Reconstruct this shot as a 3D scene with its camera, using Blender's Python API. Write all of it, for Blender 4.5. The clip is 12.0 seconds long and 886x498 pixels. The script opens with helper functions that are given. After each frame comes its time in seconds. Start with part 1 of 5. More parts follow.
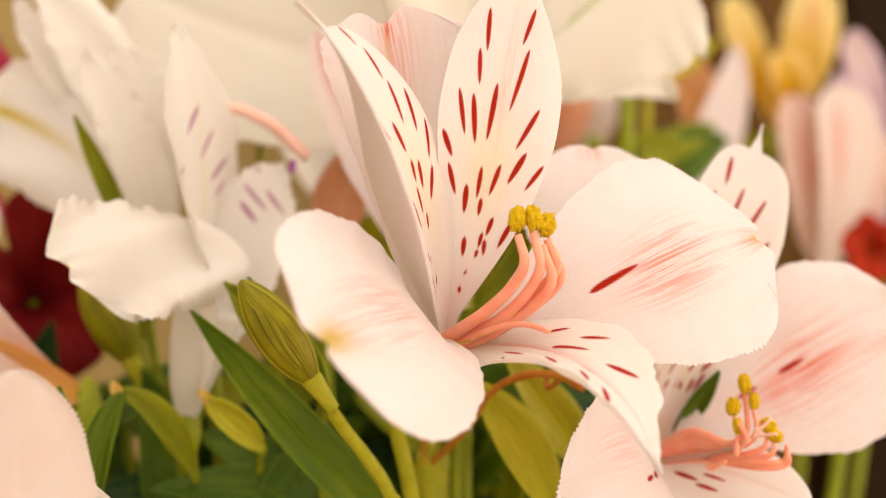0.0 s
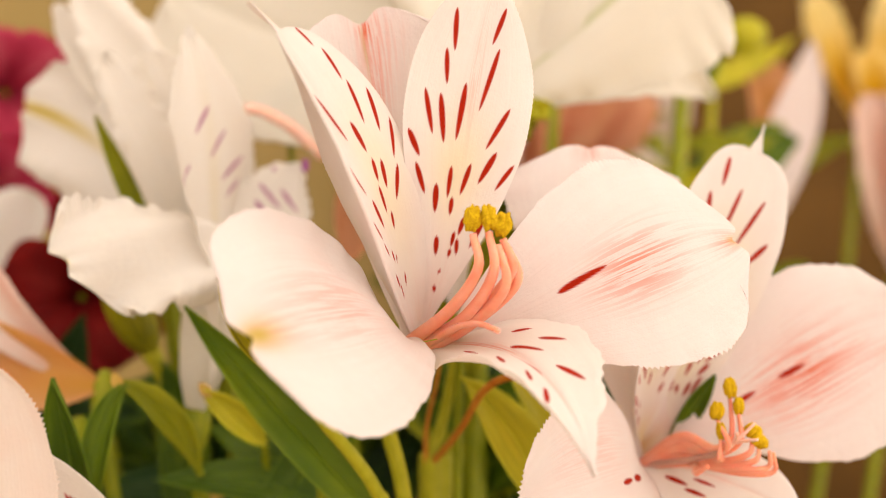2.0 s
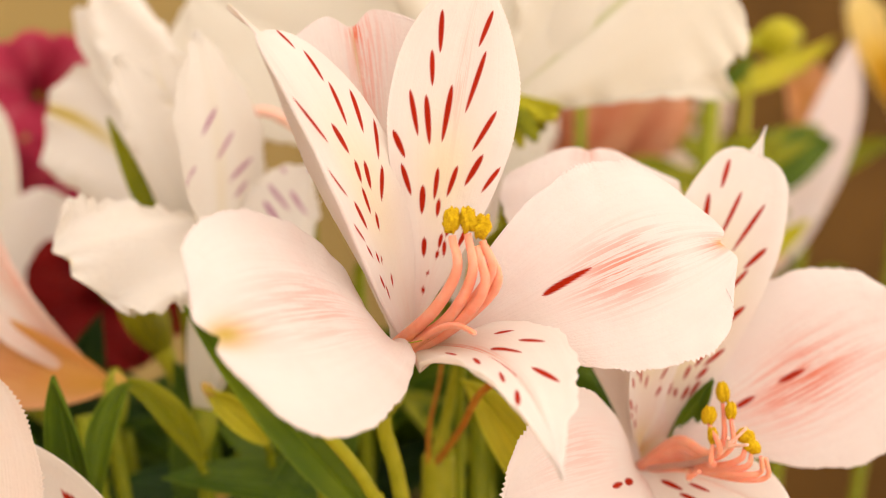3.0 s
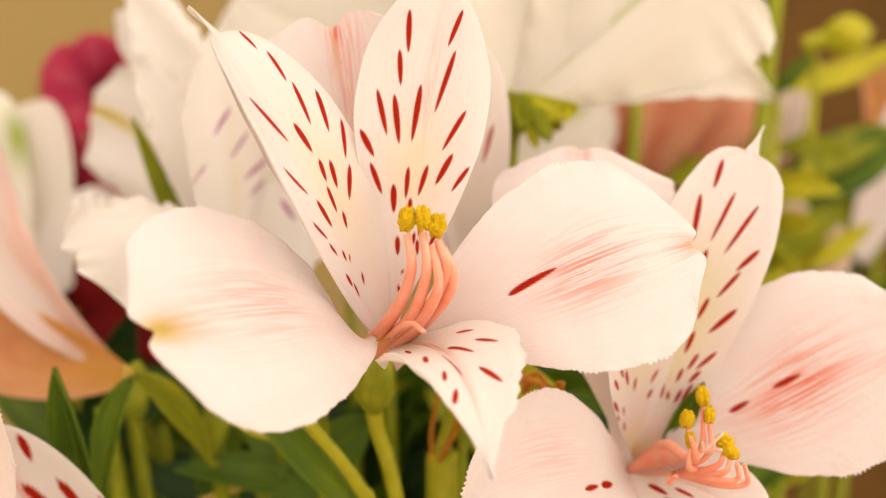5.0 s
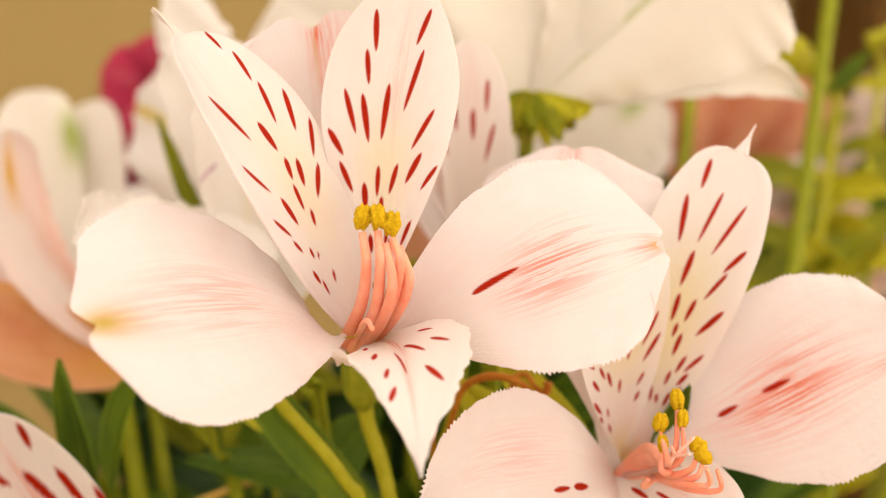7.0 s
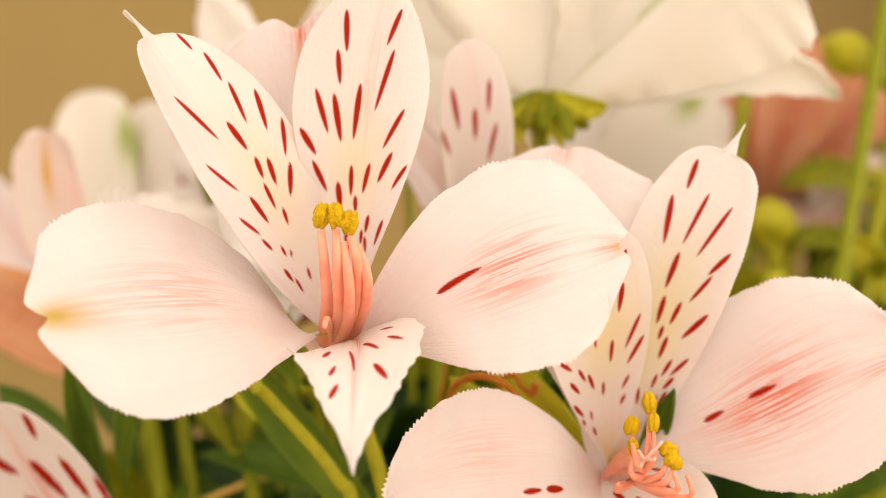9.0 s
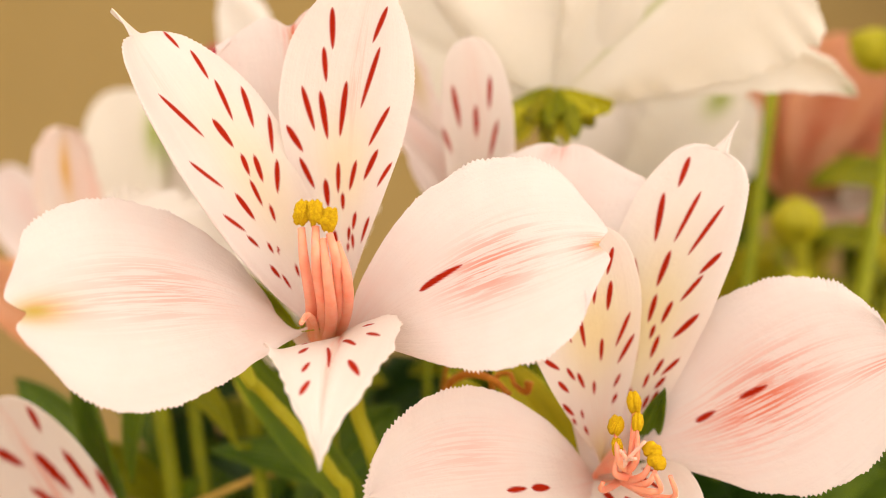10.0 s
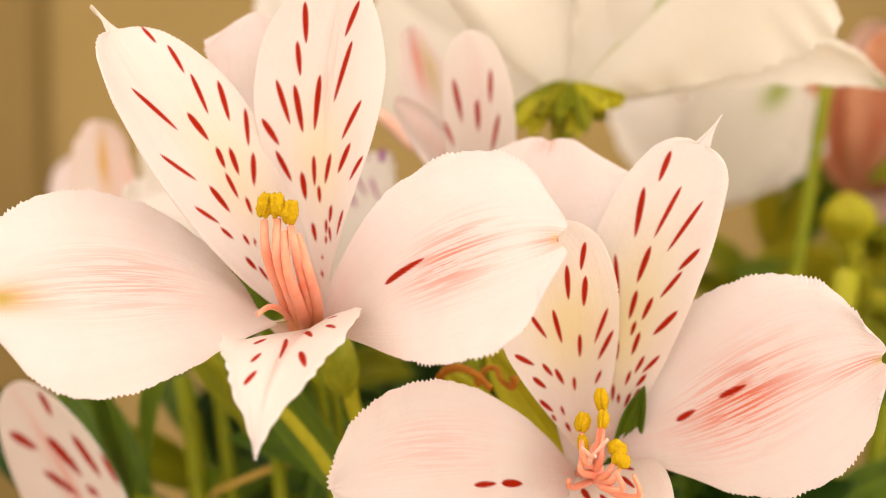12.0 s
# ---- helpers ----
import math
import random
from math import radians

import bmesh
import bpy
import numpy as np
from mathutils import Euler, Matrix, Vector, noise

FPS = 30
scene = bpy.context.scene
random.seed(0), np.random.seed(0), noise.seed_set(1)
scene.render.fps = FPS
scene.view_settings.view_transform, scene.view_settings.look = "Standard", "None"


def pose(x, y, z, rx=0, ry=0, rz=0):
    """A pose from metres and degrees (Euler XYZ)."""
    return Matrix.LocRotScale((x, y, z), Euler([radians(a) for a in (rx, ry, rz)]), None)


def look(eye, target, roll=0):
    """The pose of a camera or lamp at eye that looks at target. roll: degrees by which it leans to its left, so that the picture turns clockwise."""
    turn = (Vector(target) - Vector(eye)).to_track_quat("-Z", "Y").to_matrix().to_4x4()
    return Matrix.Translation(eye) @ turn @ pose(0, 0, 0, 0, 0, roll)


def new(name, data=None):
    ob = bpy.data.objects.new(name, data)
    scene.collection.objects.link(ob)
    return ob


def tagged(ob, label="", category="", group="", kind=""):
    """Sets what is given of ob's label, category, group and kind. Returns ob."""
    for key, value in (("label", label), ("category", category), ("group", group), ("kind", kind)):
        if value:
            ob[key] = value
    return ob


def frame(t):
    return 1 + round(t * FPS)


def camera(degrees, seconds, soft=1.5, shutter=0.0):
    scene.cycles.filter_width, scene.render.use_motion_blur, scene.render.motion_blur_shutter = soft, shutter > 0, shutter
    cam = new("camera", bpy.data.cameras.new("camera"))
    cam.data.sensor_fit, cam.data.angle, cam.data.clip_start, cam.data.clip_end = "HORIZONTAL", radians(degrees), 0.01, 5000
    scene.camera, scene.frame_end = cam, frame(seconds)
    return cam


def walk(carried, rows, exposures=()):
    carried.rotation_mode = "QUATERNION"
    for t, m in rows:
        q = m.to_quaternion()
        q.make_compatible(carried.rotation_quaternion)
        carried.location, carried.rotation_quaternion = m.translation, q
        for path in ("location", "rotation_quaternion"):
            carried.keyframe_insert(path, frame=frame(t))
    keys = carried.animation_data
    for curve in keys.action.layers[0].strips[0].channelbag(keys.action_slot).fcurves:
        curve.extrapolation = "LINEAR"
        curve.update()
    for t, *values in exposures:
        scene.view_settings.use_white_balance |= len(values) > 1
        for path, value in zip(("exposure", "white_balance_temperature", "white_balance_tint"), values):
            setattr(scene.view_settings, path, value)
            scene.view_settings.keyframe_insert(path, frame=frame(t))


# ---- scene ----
# The bouquet is laid out in centimetres about its own axis; LIFT is the height of that origin over the table.
CM, LIFT = 0.01, 0.30


def w3(p):
    return Vector((p[0] * CM, p[1] * CM, p[2] * CM + LIFT))


# ---- camera and its walk: an arc round the bouquet ----
cam = camera(34.25, 12.0, soft=0.6)
ORBIT, EYE_Z, LEAN = 19.957, 0.013, 0.29
# seconds, angle round the bouquet, turn off the axis, tilt (degrees)
ARC = [
    (0, -19.46, 2.24, -4.90), (0.5, -17.71, 2.13, -4.90), (1, -16.21, 2.03, -4.91), (1.5, -14.48, 1.95, -4.93),
    (2, -12.92, 1.86, -4.91), (2.5, -11.15, 1.80, -4.85), (3, -9.68, 1.72, -4.83), (5, -3.04, 1.33, -4.85),
    (5.5, -1.40, 1.20, -4.89), (6, 0.29, 1.10, -4.90), (6.5, 1.96, 0.97, -4.90), (7, 3.51, 0.87, -4.89),
    (9, 10.02, 0.46, -4.90), (9.5, 11.69, 0.35, -4.94), (10, 13.31, 0.25, -5.00), (10.5, 14.96, 0.16, -5.09),
    (11, 16.48, 0.07, -5.17), (11.5, 18.20, -0.04, -5.21), (12, 19.77, -0.17, -5.25),
]
rows = []
for t, turn, aside, tip in ARC:
    a, yaw, pitch = radians(turn), radians(turn + aside), radians(tip)
    eye = w3((ORBIT * math.sin(a), -ORBIT * math.cos(a), EYE_Z))
    ahead = Vector((-math.sin(yaw) * math.cos(pitch), math.cos(yaw) * math.cos(pitch), math.sin(pitch)))
    rows.append((t, look(eye, eye + ahead, LEAN)))
walk(cam, rows)
cam.data.dof.use_dof = True
cam.data.dof.focus_distance = 0.173
cam.data.dof.aperture_fstop = 14.5

# ---- light: a large soft area lamp, added unseen behind the camera, and a smaller window in the east wall, bounced by the room ----
world = bpy.data.worlds.new("world")
world.use_nodes = True
scene.world = world
sky = world.node_tree.nodes["Background"]
sky.inputs["Color"].default_value, sky.inputs["Strength"].default_value = (1.0, 0.93, 0.82, 1), 0.25


def area_lamp(name, eye, target, wide, high, watts, colour):
    data = bpy.data.lights.new(name, "AREA")
    data.shape, data.size, data.size_y, data.energy, data.color = "RECTANGLE", wide, high, watts, colour
    ob = new(name, data)
    ob.matrix_world = look(eye, target)
    return ob


area_lamp("front_soft_light", (0.1, -1.5, 0.50), (0, 0, 0.30), 4.6, 2.3, 63, (1.0, 0.900, 0.846))
area_lamp("side_window_light", (2.2, 0.50, 0.70), (0.02, 0.12, 0.29), 1.6, 1.4, 36, (1.0, 0.900, 0.846))
# Unseen fill from above, added to brighten the flowers at the back.
area_lamp("ceiling_fill", (0.1, 0.0, 1.72), (0.1, 0.0, 0), 2.2, 1.7, 22, (1.0, 0.900, 0.846))


# ---- materials ----
def material(name):
    mat = bpy.data.materials.new(name)
    mat.use_nodes = True
    nt = mat.node_tree
    nt.nodes.clear()
    out = nt.nodes.new("ShaderNodeOutputMaterial")
    return mat, nt, out


def node(nt, kind, **values):
    n = nt.nodes.new(kind)
    for key, value in values.items():
        n.inputs[key.replace("_", " ")].default_value = value
    return n


def mix(nt, factor, a, b, blend="MIX"):
    m = nt.nodes.new("ShaderNodeMix")
    m.data_type, m.blend_type = "RGBA", blend
    for slot, value in ((m.inputs[0], factor), (m.inputs[6], a), (m.inputs[7], b)):
        if isinstance(value, bpy.types.NodeSocket):
            nt.links.new(value, slot)
        else:
            slot.default_value = value if not isinstance(value, tuple) else (*value, 1)
    return m.outputs[2]


def ramp(nt, value, stops):
    r = nt.nodes.new("ShaderNodeValToRGB")
    while len(r.color_ramp.elements) < len(stops):
        r.color_ramp.elements.new(0.5)
    for e, (at, c) in zip(r.color_ramp.elements, stops):
        e.position, e.color = at, (*c, 1) if isinstance(c, tuple) else (c, c, c, 1)
    nt.links.new(value, r.inputs[0])
    return r.outputs[0]


def math_node(nt, op, a, b=0.0):
    m = nt.nodes.new("ShaderNodeMath")
    m.operation = op
    for slot, value in zip(m.inputs, (a, b)):
        if isinstance(value, bpy.types.NodeSocket):
            nt.links.new(value, slot)
        else:
            slot.default_value = value
    return m.outputs[0]


def streaks(nt, across, along, detail=3.0):
    """Noise drawn out along a tepal or leaf, by its own coordinates."""
    at = nt.nodes.new("ShaderNodeAttribute")
    at.attribute_name = "lengthwise"
    m = nt.nodes.new("ShaderNodeMapping")
    m.inputs["Scale"].default_value = (across, along, 1)
    nt.links.new(at.outputs["Vector"], m.inputs["Vector"])
    n = node(nt, "ShaderNodeTexNoise", Scale=1.0, Detail=detail, Roughness=0.6)
    nt.links.new(m.outputs[0], n.inputs["Vector"])
    return n.outputs["Fac"], at


def grain(nt, scale, detail=4.0):
    co = nt.nodes.new("ShaderNodeTexCoord")
    n = node(nt, "ShaderNodeTexNoise", Scale=scale, Detail=detail, Roughness=0.6)
    nt.links.new(co.outputs["Object"], n.inputs["Vector"])
    return n.outputs["Fac"]


def bump(nt, height, strength, distance):
    b = node(nt, "ShaderNodeBump", Strength=strength, Distance=distance)
    nt.links.new(height, b.inputs["Height"])
    return b.outputs["Normal"]


def sheet_shader(nt, out, colour, normal, rough, through_part, through_tint=None, gloss=0.07):
    """Thin plant tissue: a soft sheen over pigment, and light that seeps through."""
    p = node(nt, "ShaderNodeBsdfPrincipled", Roughness=rough)
    p.inputs["Specular IOR Level"].default_value = gloss
    t = nt.nodes.new("ShaderNodeBsdfTranslucent")
    m = nt.nodes.new("ShaderNodeMixShader")
    m.inputs[0].default_value = through_part
    nt.links.new(colour, p.inputs["Base Color"])
    nt.links.new(through_tint or colour, t.inputs["Color"])
    nt.links.new(normal, p.inputs["Normal"])
    nt.links.new(normal, t.inputs["Normal"])
    nt.links.new(p.outputs[0], m.inputs[1])
    nt.links.new(t.outputs[0], m.inputs[2])
    nt.links.new(m.outputs[0], out.inputs[0])


def petal_material(name, ground, second, blush, speckle, heart):
    mat, nt, out = material(name)
    fine, _ = streaks(nt, 26, 2.2)
    broad, _ = streaks(nt, 3.0, 1.6, 2.0)
    cloud = grain(nt, 130, 2.0)
    crinkle = grain(nt, 750, 3.0)
    pig = nt.nodes.new("ShaderNodeAttribute")
    pig.attribute_name = "pigment"
    split = nt.nodes.new("ShaderNodeSeparateColor")
    nt.links.new(pig.outputs["Color"], split.inputs[0])
    col = mix(nt, ramp(nt, broad, [(0.35, 0.0), (0.7, 0.6)]), ground, second)
    col = mix(nt, ramp(nt, cloud, [(0.45, 0.0), (0.72, 0.75)]), col, second)
    col = mix(nt, ramp(nt, fine, [(0.35, 0.07), (0.6, 0.0)]), col, tuple(c * 0.86 for c in second))
    col = mix(nt, ramp(nt, crinkle, [(0.55, 0.0), (0.8, 0.10)]), col, tuple(c * 0.9 for c in second))
    col = mix(nt, split.outputs["Blue"], col, heart)
    lines, _ = streaks(nt, 40, 4.2, 5.0)
    streaked = math_node(nt, "MULTIPLY", split.outputs["Green"], ramp(nt, lines, [(0.47, 0.14), (0.55, 1.0)]))
    col = mix(nt, streaked, col, blush)
    mottled = mix(nt, ramp(nt, grain(nt, 3000), [(0.3, 0.0), (0.8, 0.45)]), speckle, tuple(min(1, c * 1.6 + 0.004) for c in speckle))
    col = mix(nt, split.outputs["Red"], col, mottled)
    h = math_node(nt, "ADD", math_node(nt, "MULTIPLY", fine, 0.45), math_node(nt, "MULTIPLY", grain(nt, 4000, 2.0), 0.3))
    h = math_node(nt, "ADD", math_node(nt, "ADD", h, crinkle), math_node(nt, "MULTIPLY", lines, 0.4))
    sheet_shader(nt, out, col, bump(nt, h, 0.34, 0.0004), 0.5, 0.5)
    return mat


def leaf_material(name, a, b, rib, veins=0.38):
    mat, nt, out = material(name)
    fine, at = streaks(nt, 16, 0.7)
    broad = grain(nt, 55)
    col = mix(nt, ramp(nt, broad, [(0.3, 0.0), (0.7, 1.0)]), a, b)
    col = mix(nt, ramp(nt, fine, [(0.35, veins), (0.55, 0.0)]), col, rib)
    blotch, _ = streaks(nt, 1.6, 2.6, 2.0)
    col = mix(nt, ramp(nt, blotch, [(0.42, 0.35), (0.6, 0.0)]), col, rib)
    xyz = nt.nodes.new("ShaderNodeSeparateXYZ")
    nt.links.new(at.outputs["Vector"], xyz.inputs[0])
    # Pale midrib and margins; the margins paint bright highlights along the leaf edges.
    aside = math_node(nt, "ABSOLUTE", xyz.outputs["X"])
    pale = tuple(min(1, c * 1.7 + 0.02) for c in b)
    col = mix(nt, ramp(nt, aside, [(0.03, 0.45), (0.08, 0.0), (0.92, 0.0), (0.98, 0.4)]), col, pale)
    sheet_shader(nt, out, col, bump(nt, math_node(nt, "ADD", fine, grain(nt, 500, 3.0)), 0.45, 0.0006), 0.38, 0.35, gloss=0.25)
    return mat


def solid_material(name, a, b, scale, rough=0.5, relief=0.3, distance=0.0004, spec=0.3, seep=0.0, sharp=0.2):
    mat, nt, out = material(name)
    n = grain(nt, scale)
    big = grain(nt, scale * 0.17, 2.0)
    col = mix(nt, ramp(nt, n, [(0.5 - sharp, 0.0), (0.5 + sharp, 1.0)]), a, b)
    col = mix(nt, ramp(nt, big, [(0.35, 0.25), (0.65, 0.0)]), col, tuple(c * 0.7 for c in a))
    p = node(nt, "ShaderNodeBsdfPrincipled", Roughness=rough)
    p.inputs["Specular IOR Level"].default_value = spec
    if seep:
        p.inputs["Subsurface Weight"].default_value = seep
        p.inputs["Subsurface Radius"].default_value = (0.002, 0.001, 0.0006)
    nt.links.new(col, p.inputs["Base Color"])
    nt.links.new(bump(nt, n, relief, distance), p.inputs["Normal"])
    nt.links.new(p.outputs[0], out.inputs[0])
    return mat


MAROON = (0.41, 0.020, 0.004)
PINK_TEPAL = petal_material("blush_white_petal", (0.90, 0.839, 0.812), (0.90, 0.792, 0.76), (0.82, 0.25, 0.14), MAROON, (0.66, 0.52, 0.13))
INNER_TEPAL = petal_material("cream_white_petal", (0.91, 0.865, 0.825), (0.90, 0.82, 0.78), (0.82, 0.33, 0.23), MAROON, (0.90, 0.78, 0.33))
WHITE_TEPAL = petal_material("white_petal", (0.91, 0.88, 0.83), (0.90, 0.855, 0.79), (0.72, 0.42, 0.50), (0.42, 0.14, 0.30), (0.72, 0.58, 0.10))
CREAM_TEPAL = petal_material("ivory_petal", (0.91, 0.88, 0.80), (0.90, 0.86, 0.77), (0.50, 0.55, 0.16), MAROON, (0.45, 0.52, 0.10))
PEACH_TEPAL = petal_material("peach_petal", (0.86, 0.73, 0.64), (0.84, 0.60, 0.49), (0.78, 0.22, 0.12), MAROON, (0.80, 0.42, 0.05))
CORAL_TEPAL = petal_material("coral_petal", (0.80, 0.48, 0.29), (0.70, 0.32, 0.15), (0.62, 0.14, 0.07), MAROON, (0.80, 0.45, 0.08))
YELLOW_TEPAL = petal_material("yellow_petal", (0.88, 0.78, 0.42), (0.87, 0.71, 0.26), (0.80, 0.34, 0.20), MAROON, (0.85, 0.56, 0.008))
PALE_PEACH_TEPAL = petal_material("pale_peach_petal", (0.89, 0.82, 0.76), (0.88, 0.74, 0.66), (0.84, 0.40, 0.27), MAROON, (0.78, 0.48, 0.06))
MAGENTA_TEPAL = petal_material("magenta_petal", (0.62, 0.07, 0.14), (0.48, 0.03, 0.08), (0.80, 0.30, 0.35), MAROON, (0.40, 0.02, 0.05))
CRIMSON_TEPAL = petal_material("crimson_petal", (0.27, 0.012, 0.010), (0.15, 0.006, 0.006), (0.34, 0.03, 0.02), MAROON, (0.16, 0.006, 0.01))
RED_TEPAL = petal_material("red_petal", (0.62, 0.06, 0.02), (0.50, 0.03, 0.012), (0.75, 0.2, 0.1), MAROON, (0.5, 0.05, 0.01))
LILAC_TEPAL = petal_material("lilac_petal", (0.82, 0.70, 0.72), (0.74, 0.54, 0.62), (0.50, 0.16, 0.40), (0.42, 0.14, 0.30), (0.80, 0.66, 0.40))
LEAF = leaf_material("green_leaf", (0.055, 0.12, 0.003), (0.16, 0.235, 0.007), (0.025, 0.065, 0.002))
YOUNG_LEAF = leaf_material("young_leaf", (0.26, 0.29, 0.005), (0.42, 0.39, 0.010), (0.11, 0.15, 0.003))
BUD = leaf_material("ochre_green_bud", (0.34, 0.32, 0.005), (0.52, 0.44, 0.010), (0.10, 0.09, 0.003), 0.95)
# Lighter copy of the leaf green, as if sunlit.
MID_LEAF = leaf_material("sunny_leaf", (0.11, 0.19, 0.004), (0.25, 0.32, 0.010), (0.05, 0.11, 0.003))
BRACT = leaf_material("yellow_green_bract", (0.56, 0.52, 0.015), (0.70, 0.60, 0.03), (0.34, 0.34, 0.008))
# Leaf green darkened to stand in for shade inside the bunch.
SHADED_LEAF = leaf_material("shaded_leaf", (0.016, 0.050, 0.003), (0.035, 0.085, 0.004), (0.010, 0.03, 0.002))
STEM = solid_material("green_stem", (0.17, 0.20, 0.004), (0.26, 0.27, 0.008), 420, 0.45, 0.3, spec=0.15)
PALE_STEM = solid_material("pale_stem", (0.30, 0.30, 0.010), (0.40, 0.37, 0.02), 420, 0.45, 0.3, spec=0.15)
TWIG = solid_material("dry_twig", (0.48, 0.29, 0.055), (0.58, 0.39, 0.09), 500, 0.6, 0.5, spec=0.1)
RUST = solid_material("rust_tendril", (0.38, 0.11, 0.012), (0.55, 0.24, 0.03), 500, 0.5, 0.4, spec=0.1)
FILAMENT = solid_material("coral_filament", (0.88, 0.31, 0.19), (0.90, 0.43, 0.29), 300, 0.45, 0.15, spec=0.15, seep=0.7)
PALE_FILAMENT = solid_material("pink_style", (0.88, 0.50, 0.38), (0.90, 0.62, 0.50), 300, 0.38, 0.15, seep=0.25)
POLLEN = solid_material("ochre_pollen", (0.50, 0.25, 0.004), (0.90, 0.64, 0.012), 8500, 0.85, 0.8, 0.0003, spec=0.12, sharp=0.11)
OVARY = solid_material("green_ovary", (0.17, 0.21, 0.008), (0.34, 0.33, 0.02), 300, 0.45, 0.3, spec=0.15)
WALL = solid_material("ochre_wall_paint", (0.365, 0.258, 0.088), (0.39, 0.277, 0.10), 9, 0.85, 0.1)
# Pale cream of the unseen walls and ceiling, set high for bounce light.
PLASTER = solid_material("cream_plaster", (0.86, 0.83, 0.77), (0.88, 0.85, 0.79), 9, 0.85, 0.1)
WOOD = solid_material("dark_wood", (0.075, 0.036, 0.007), (0.125, 0.062, 0.013), 14, 0.6, 0.3, spec=0.08)
TABLE = solid_material("tan_tabletop", (0.42, 0.30, 0.14), (0.50, 0.36, 0.16), 20, 0.7, 0.2, spec=0.1)


# ---- mesh tools ----
def part(name, data, mat, parent=None, label="", smooth=True):
    if isinstance(data, bmesh.types.BMesh):
        bm, data = data, bpy.data.meshes.new(name)
        bm.to_mesh(data)
        bm.free()
    if smooth:
        data.shade_smooth()
    data.materials.append(mat)
    ob = new(name, data)
    if parent:
        ob.parent = parent
    return tagged(ob, label)


def thing(name, at, label, category, group=""):
    """An empty at a thing's foot; its parts are laid out in world space."""
    ob = new(name)
    ob.empty_display_size = 0.005
    return tagged(ob, label, category, group)


def shape(spine, face0, face1, half, rise, taper, cup0, cup1, notch=0.0, slant=0.0, spike=0.0, lean=0.0):
    """A tepal or leaf: a curved spine, the way its face looks at foot and tip, its half width and outline, its cupping."""
    return dict(c=np.array(spine, float), n0=np.array(face0, float), n1=np.array(face1, float), W=half, a=rise, b=taper, c0=cup0, c1=cup1, notch=notch, q=slant, spike=spike, lean=lean)


def blade_points(s, u, v, rng=None, teeth=0.0, period=0.066, wave=0.0, foot=0.12, ridge=0.0, roll=0.0, frill=0.0):
    """Points of a blade at the coordinates u (-1 to 1, across) and v (0 to 1, along); v is a column, u a row."""
    c, v1 = s["c"], v[:, 0]
    k = ((1 - v1) ** 3, 3 * v1 * (1 - v1) ** 2, 3 * v1**2 * (1 - v1), v1**3)
    spine = sum(a[:, None] * b for a, b in zip(k, c))
    d = ((1 - v1) ** 2, 2 * v1 * (1 - v1), v1**2)
    along = sum(a[:, None] * b for a, b in zip(d, np.diff(c, axis=0)))
    along /= np.linalg.norm(along, axis=1, keepdims=True)
    face = (1 - v1)[:, None] * s["n0"] + v1[:, None] * s["n1"]
    side = np.cross(along, face)
    side /= np.linalg.norm(side, axis=1, keepdims=True)
    up = np.cross(side, along)
    peak = s["a"] / (s["a"] + s["b"])
    vq = np.clip(v1 / (1 - s["spike"]), 0, 1) * (0.965 if s["notch"] else 1.0)
    form = np.clip(vq, 1e-6, 1) ** s["a"] * np.clip(1 - vq, 0, 1) ** s["b"] / (peak ** s["a"] * (1 - peak) ** s["b"])
    least = foot * np.clip(1 - v1, 0, 1) ** 3.5
    w = np.maximum(form, least)
    if s["spike"]:
        w = w + 0.12 * np.clip((1 - v1) / (1.6 * s["spike"]), 0, 1) ** 1.6 + 0.09 * np.exp(-(((v1 - 1 + s["spike"]) / (0.6 * s["spike"])) ** 2)) * np.clip((1 - v1) / s["spike"], 0, 1)
    w = s["W"] * w
    cup = ((1 - v1) * s["c0"] + v1 * s["c1"])[:, None]
    lat, rise, uc = 0, 0, np.maximum(u, -1)
    for at, share in ((0.0694, 0.1739), (0.33, 0.3261), (0.67, 0.3261), (0.9306, 0.1739)):
        bend = cup * uc * at + s["q"] * (uc * at) ** 2
        lat, rise = lat + share * np.cos(bend), rise + share * np.sin(bend)
    lat, rise = lat * uc * w[:, None], rise * uc * w[:, None]
    p = spine[:, None] + lat[..., None] * side[:, None] + rise[..., None] * up[:, None]
    if roll:
        # a margin past u = -1 that turns back behind the blade
        e = np.clip(-1 - u[0], 0, None)
        turn = radians(roll) * np.clip(e / 0.05, 0, 1)
        step = np.abs(np.diff(e, append=e[-1]))
        out, behind = (np.cumsum((f(turn) * step)[::-1])[::-1] for f in (np.cos, np.sin))
        keep = (w * np.sin(np.pi * np.clip(vq, 0, 1) ** 0.8))[:, None]
        p = p - (out[None] * keep)[..., None] * side[:, None] - (behind[None] * keep)[..., None] * up[:, None]
    if s["notch"]:
        # a blunt, cleft end: rounded corners and a notch at the midrib
        ends = s["notch"] * np.exp(-((u / 0.2) ** 2)) + 0.55 * w[-1] * np.abs(u) ** 2.2
        p = p - (ends * v1[:, None] ** 14)[..., None] * along[:, None]
    if s["lean"]:
        p = p - (s["lean"] * np.clip(-u, 0, 1) * v1[:, None] ** 4)[..., None] * along[:, None]
    if ridge:
        p = p - (ridge * np.exp(-((u / 0.09) ** 2)) * w[:, None])[..., None] * up[:, None]
    if rng is not None and wave:
        bend = 0
        for n in range(5):
            fu, fv, ph = rng.uniform(0.5, 3.2), rng.uniform(1.5, 8), rng.uniform(0, 6.3)
            bend = bend + np.sin(fu * uc * 2 + fv * v + ph) * (0.25 + np.abs(uc) ** 2)
        p = p + (wave * bend * np.minimum(1, 4 * v))[..., None] * up[:, None]
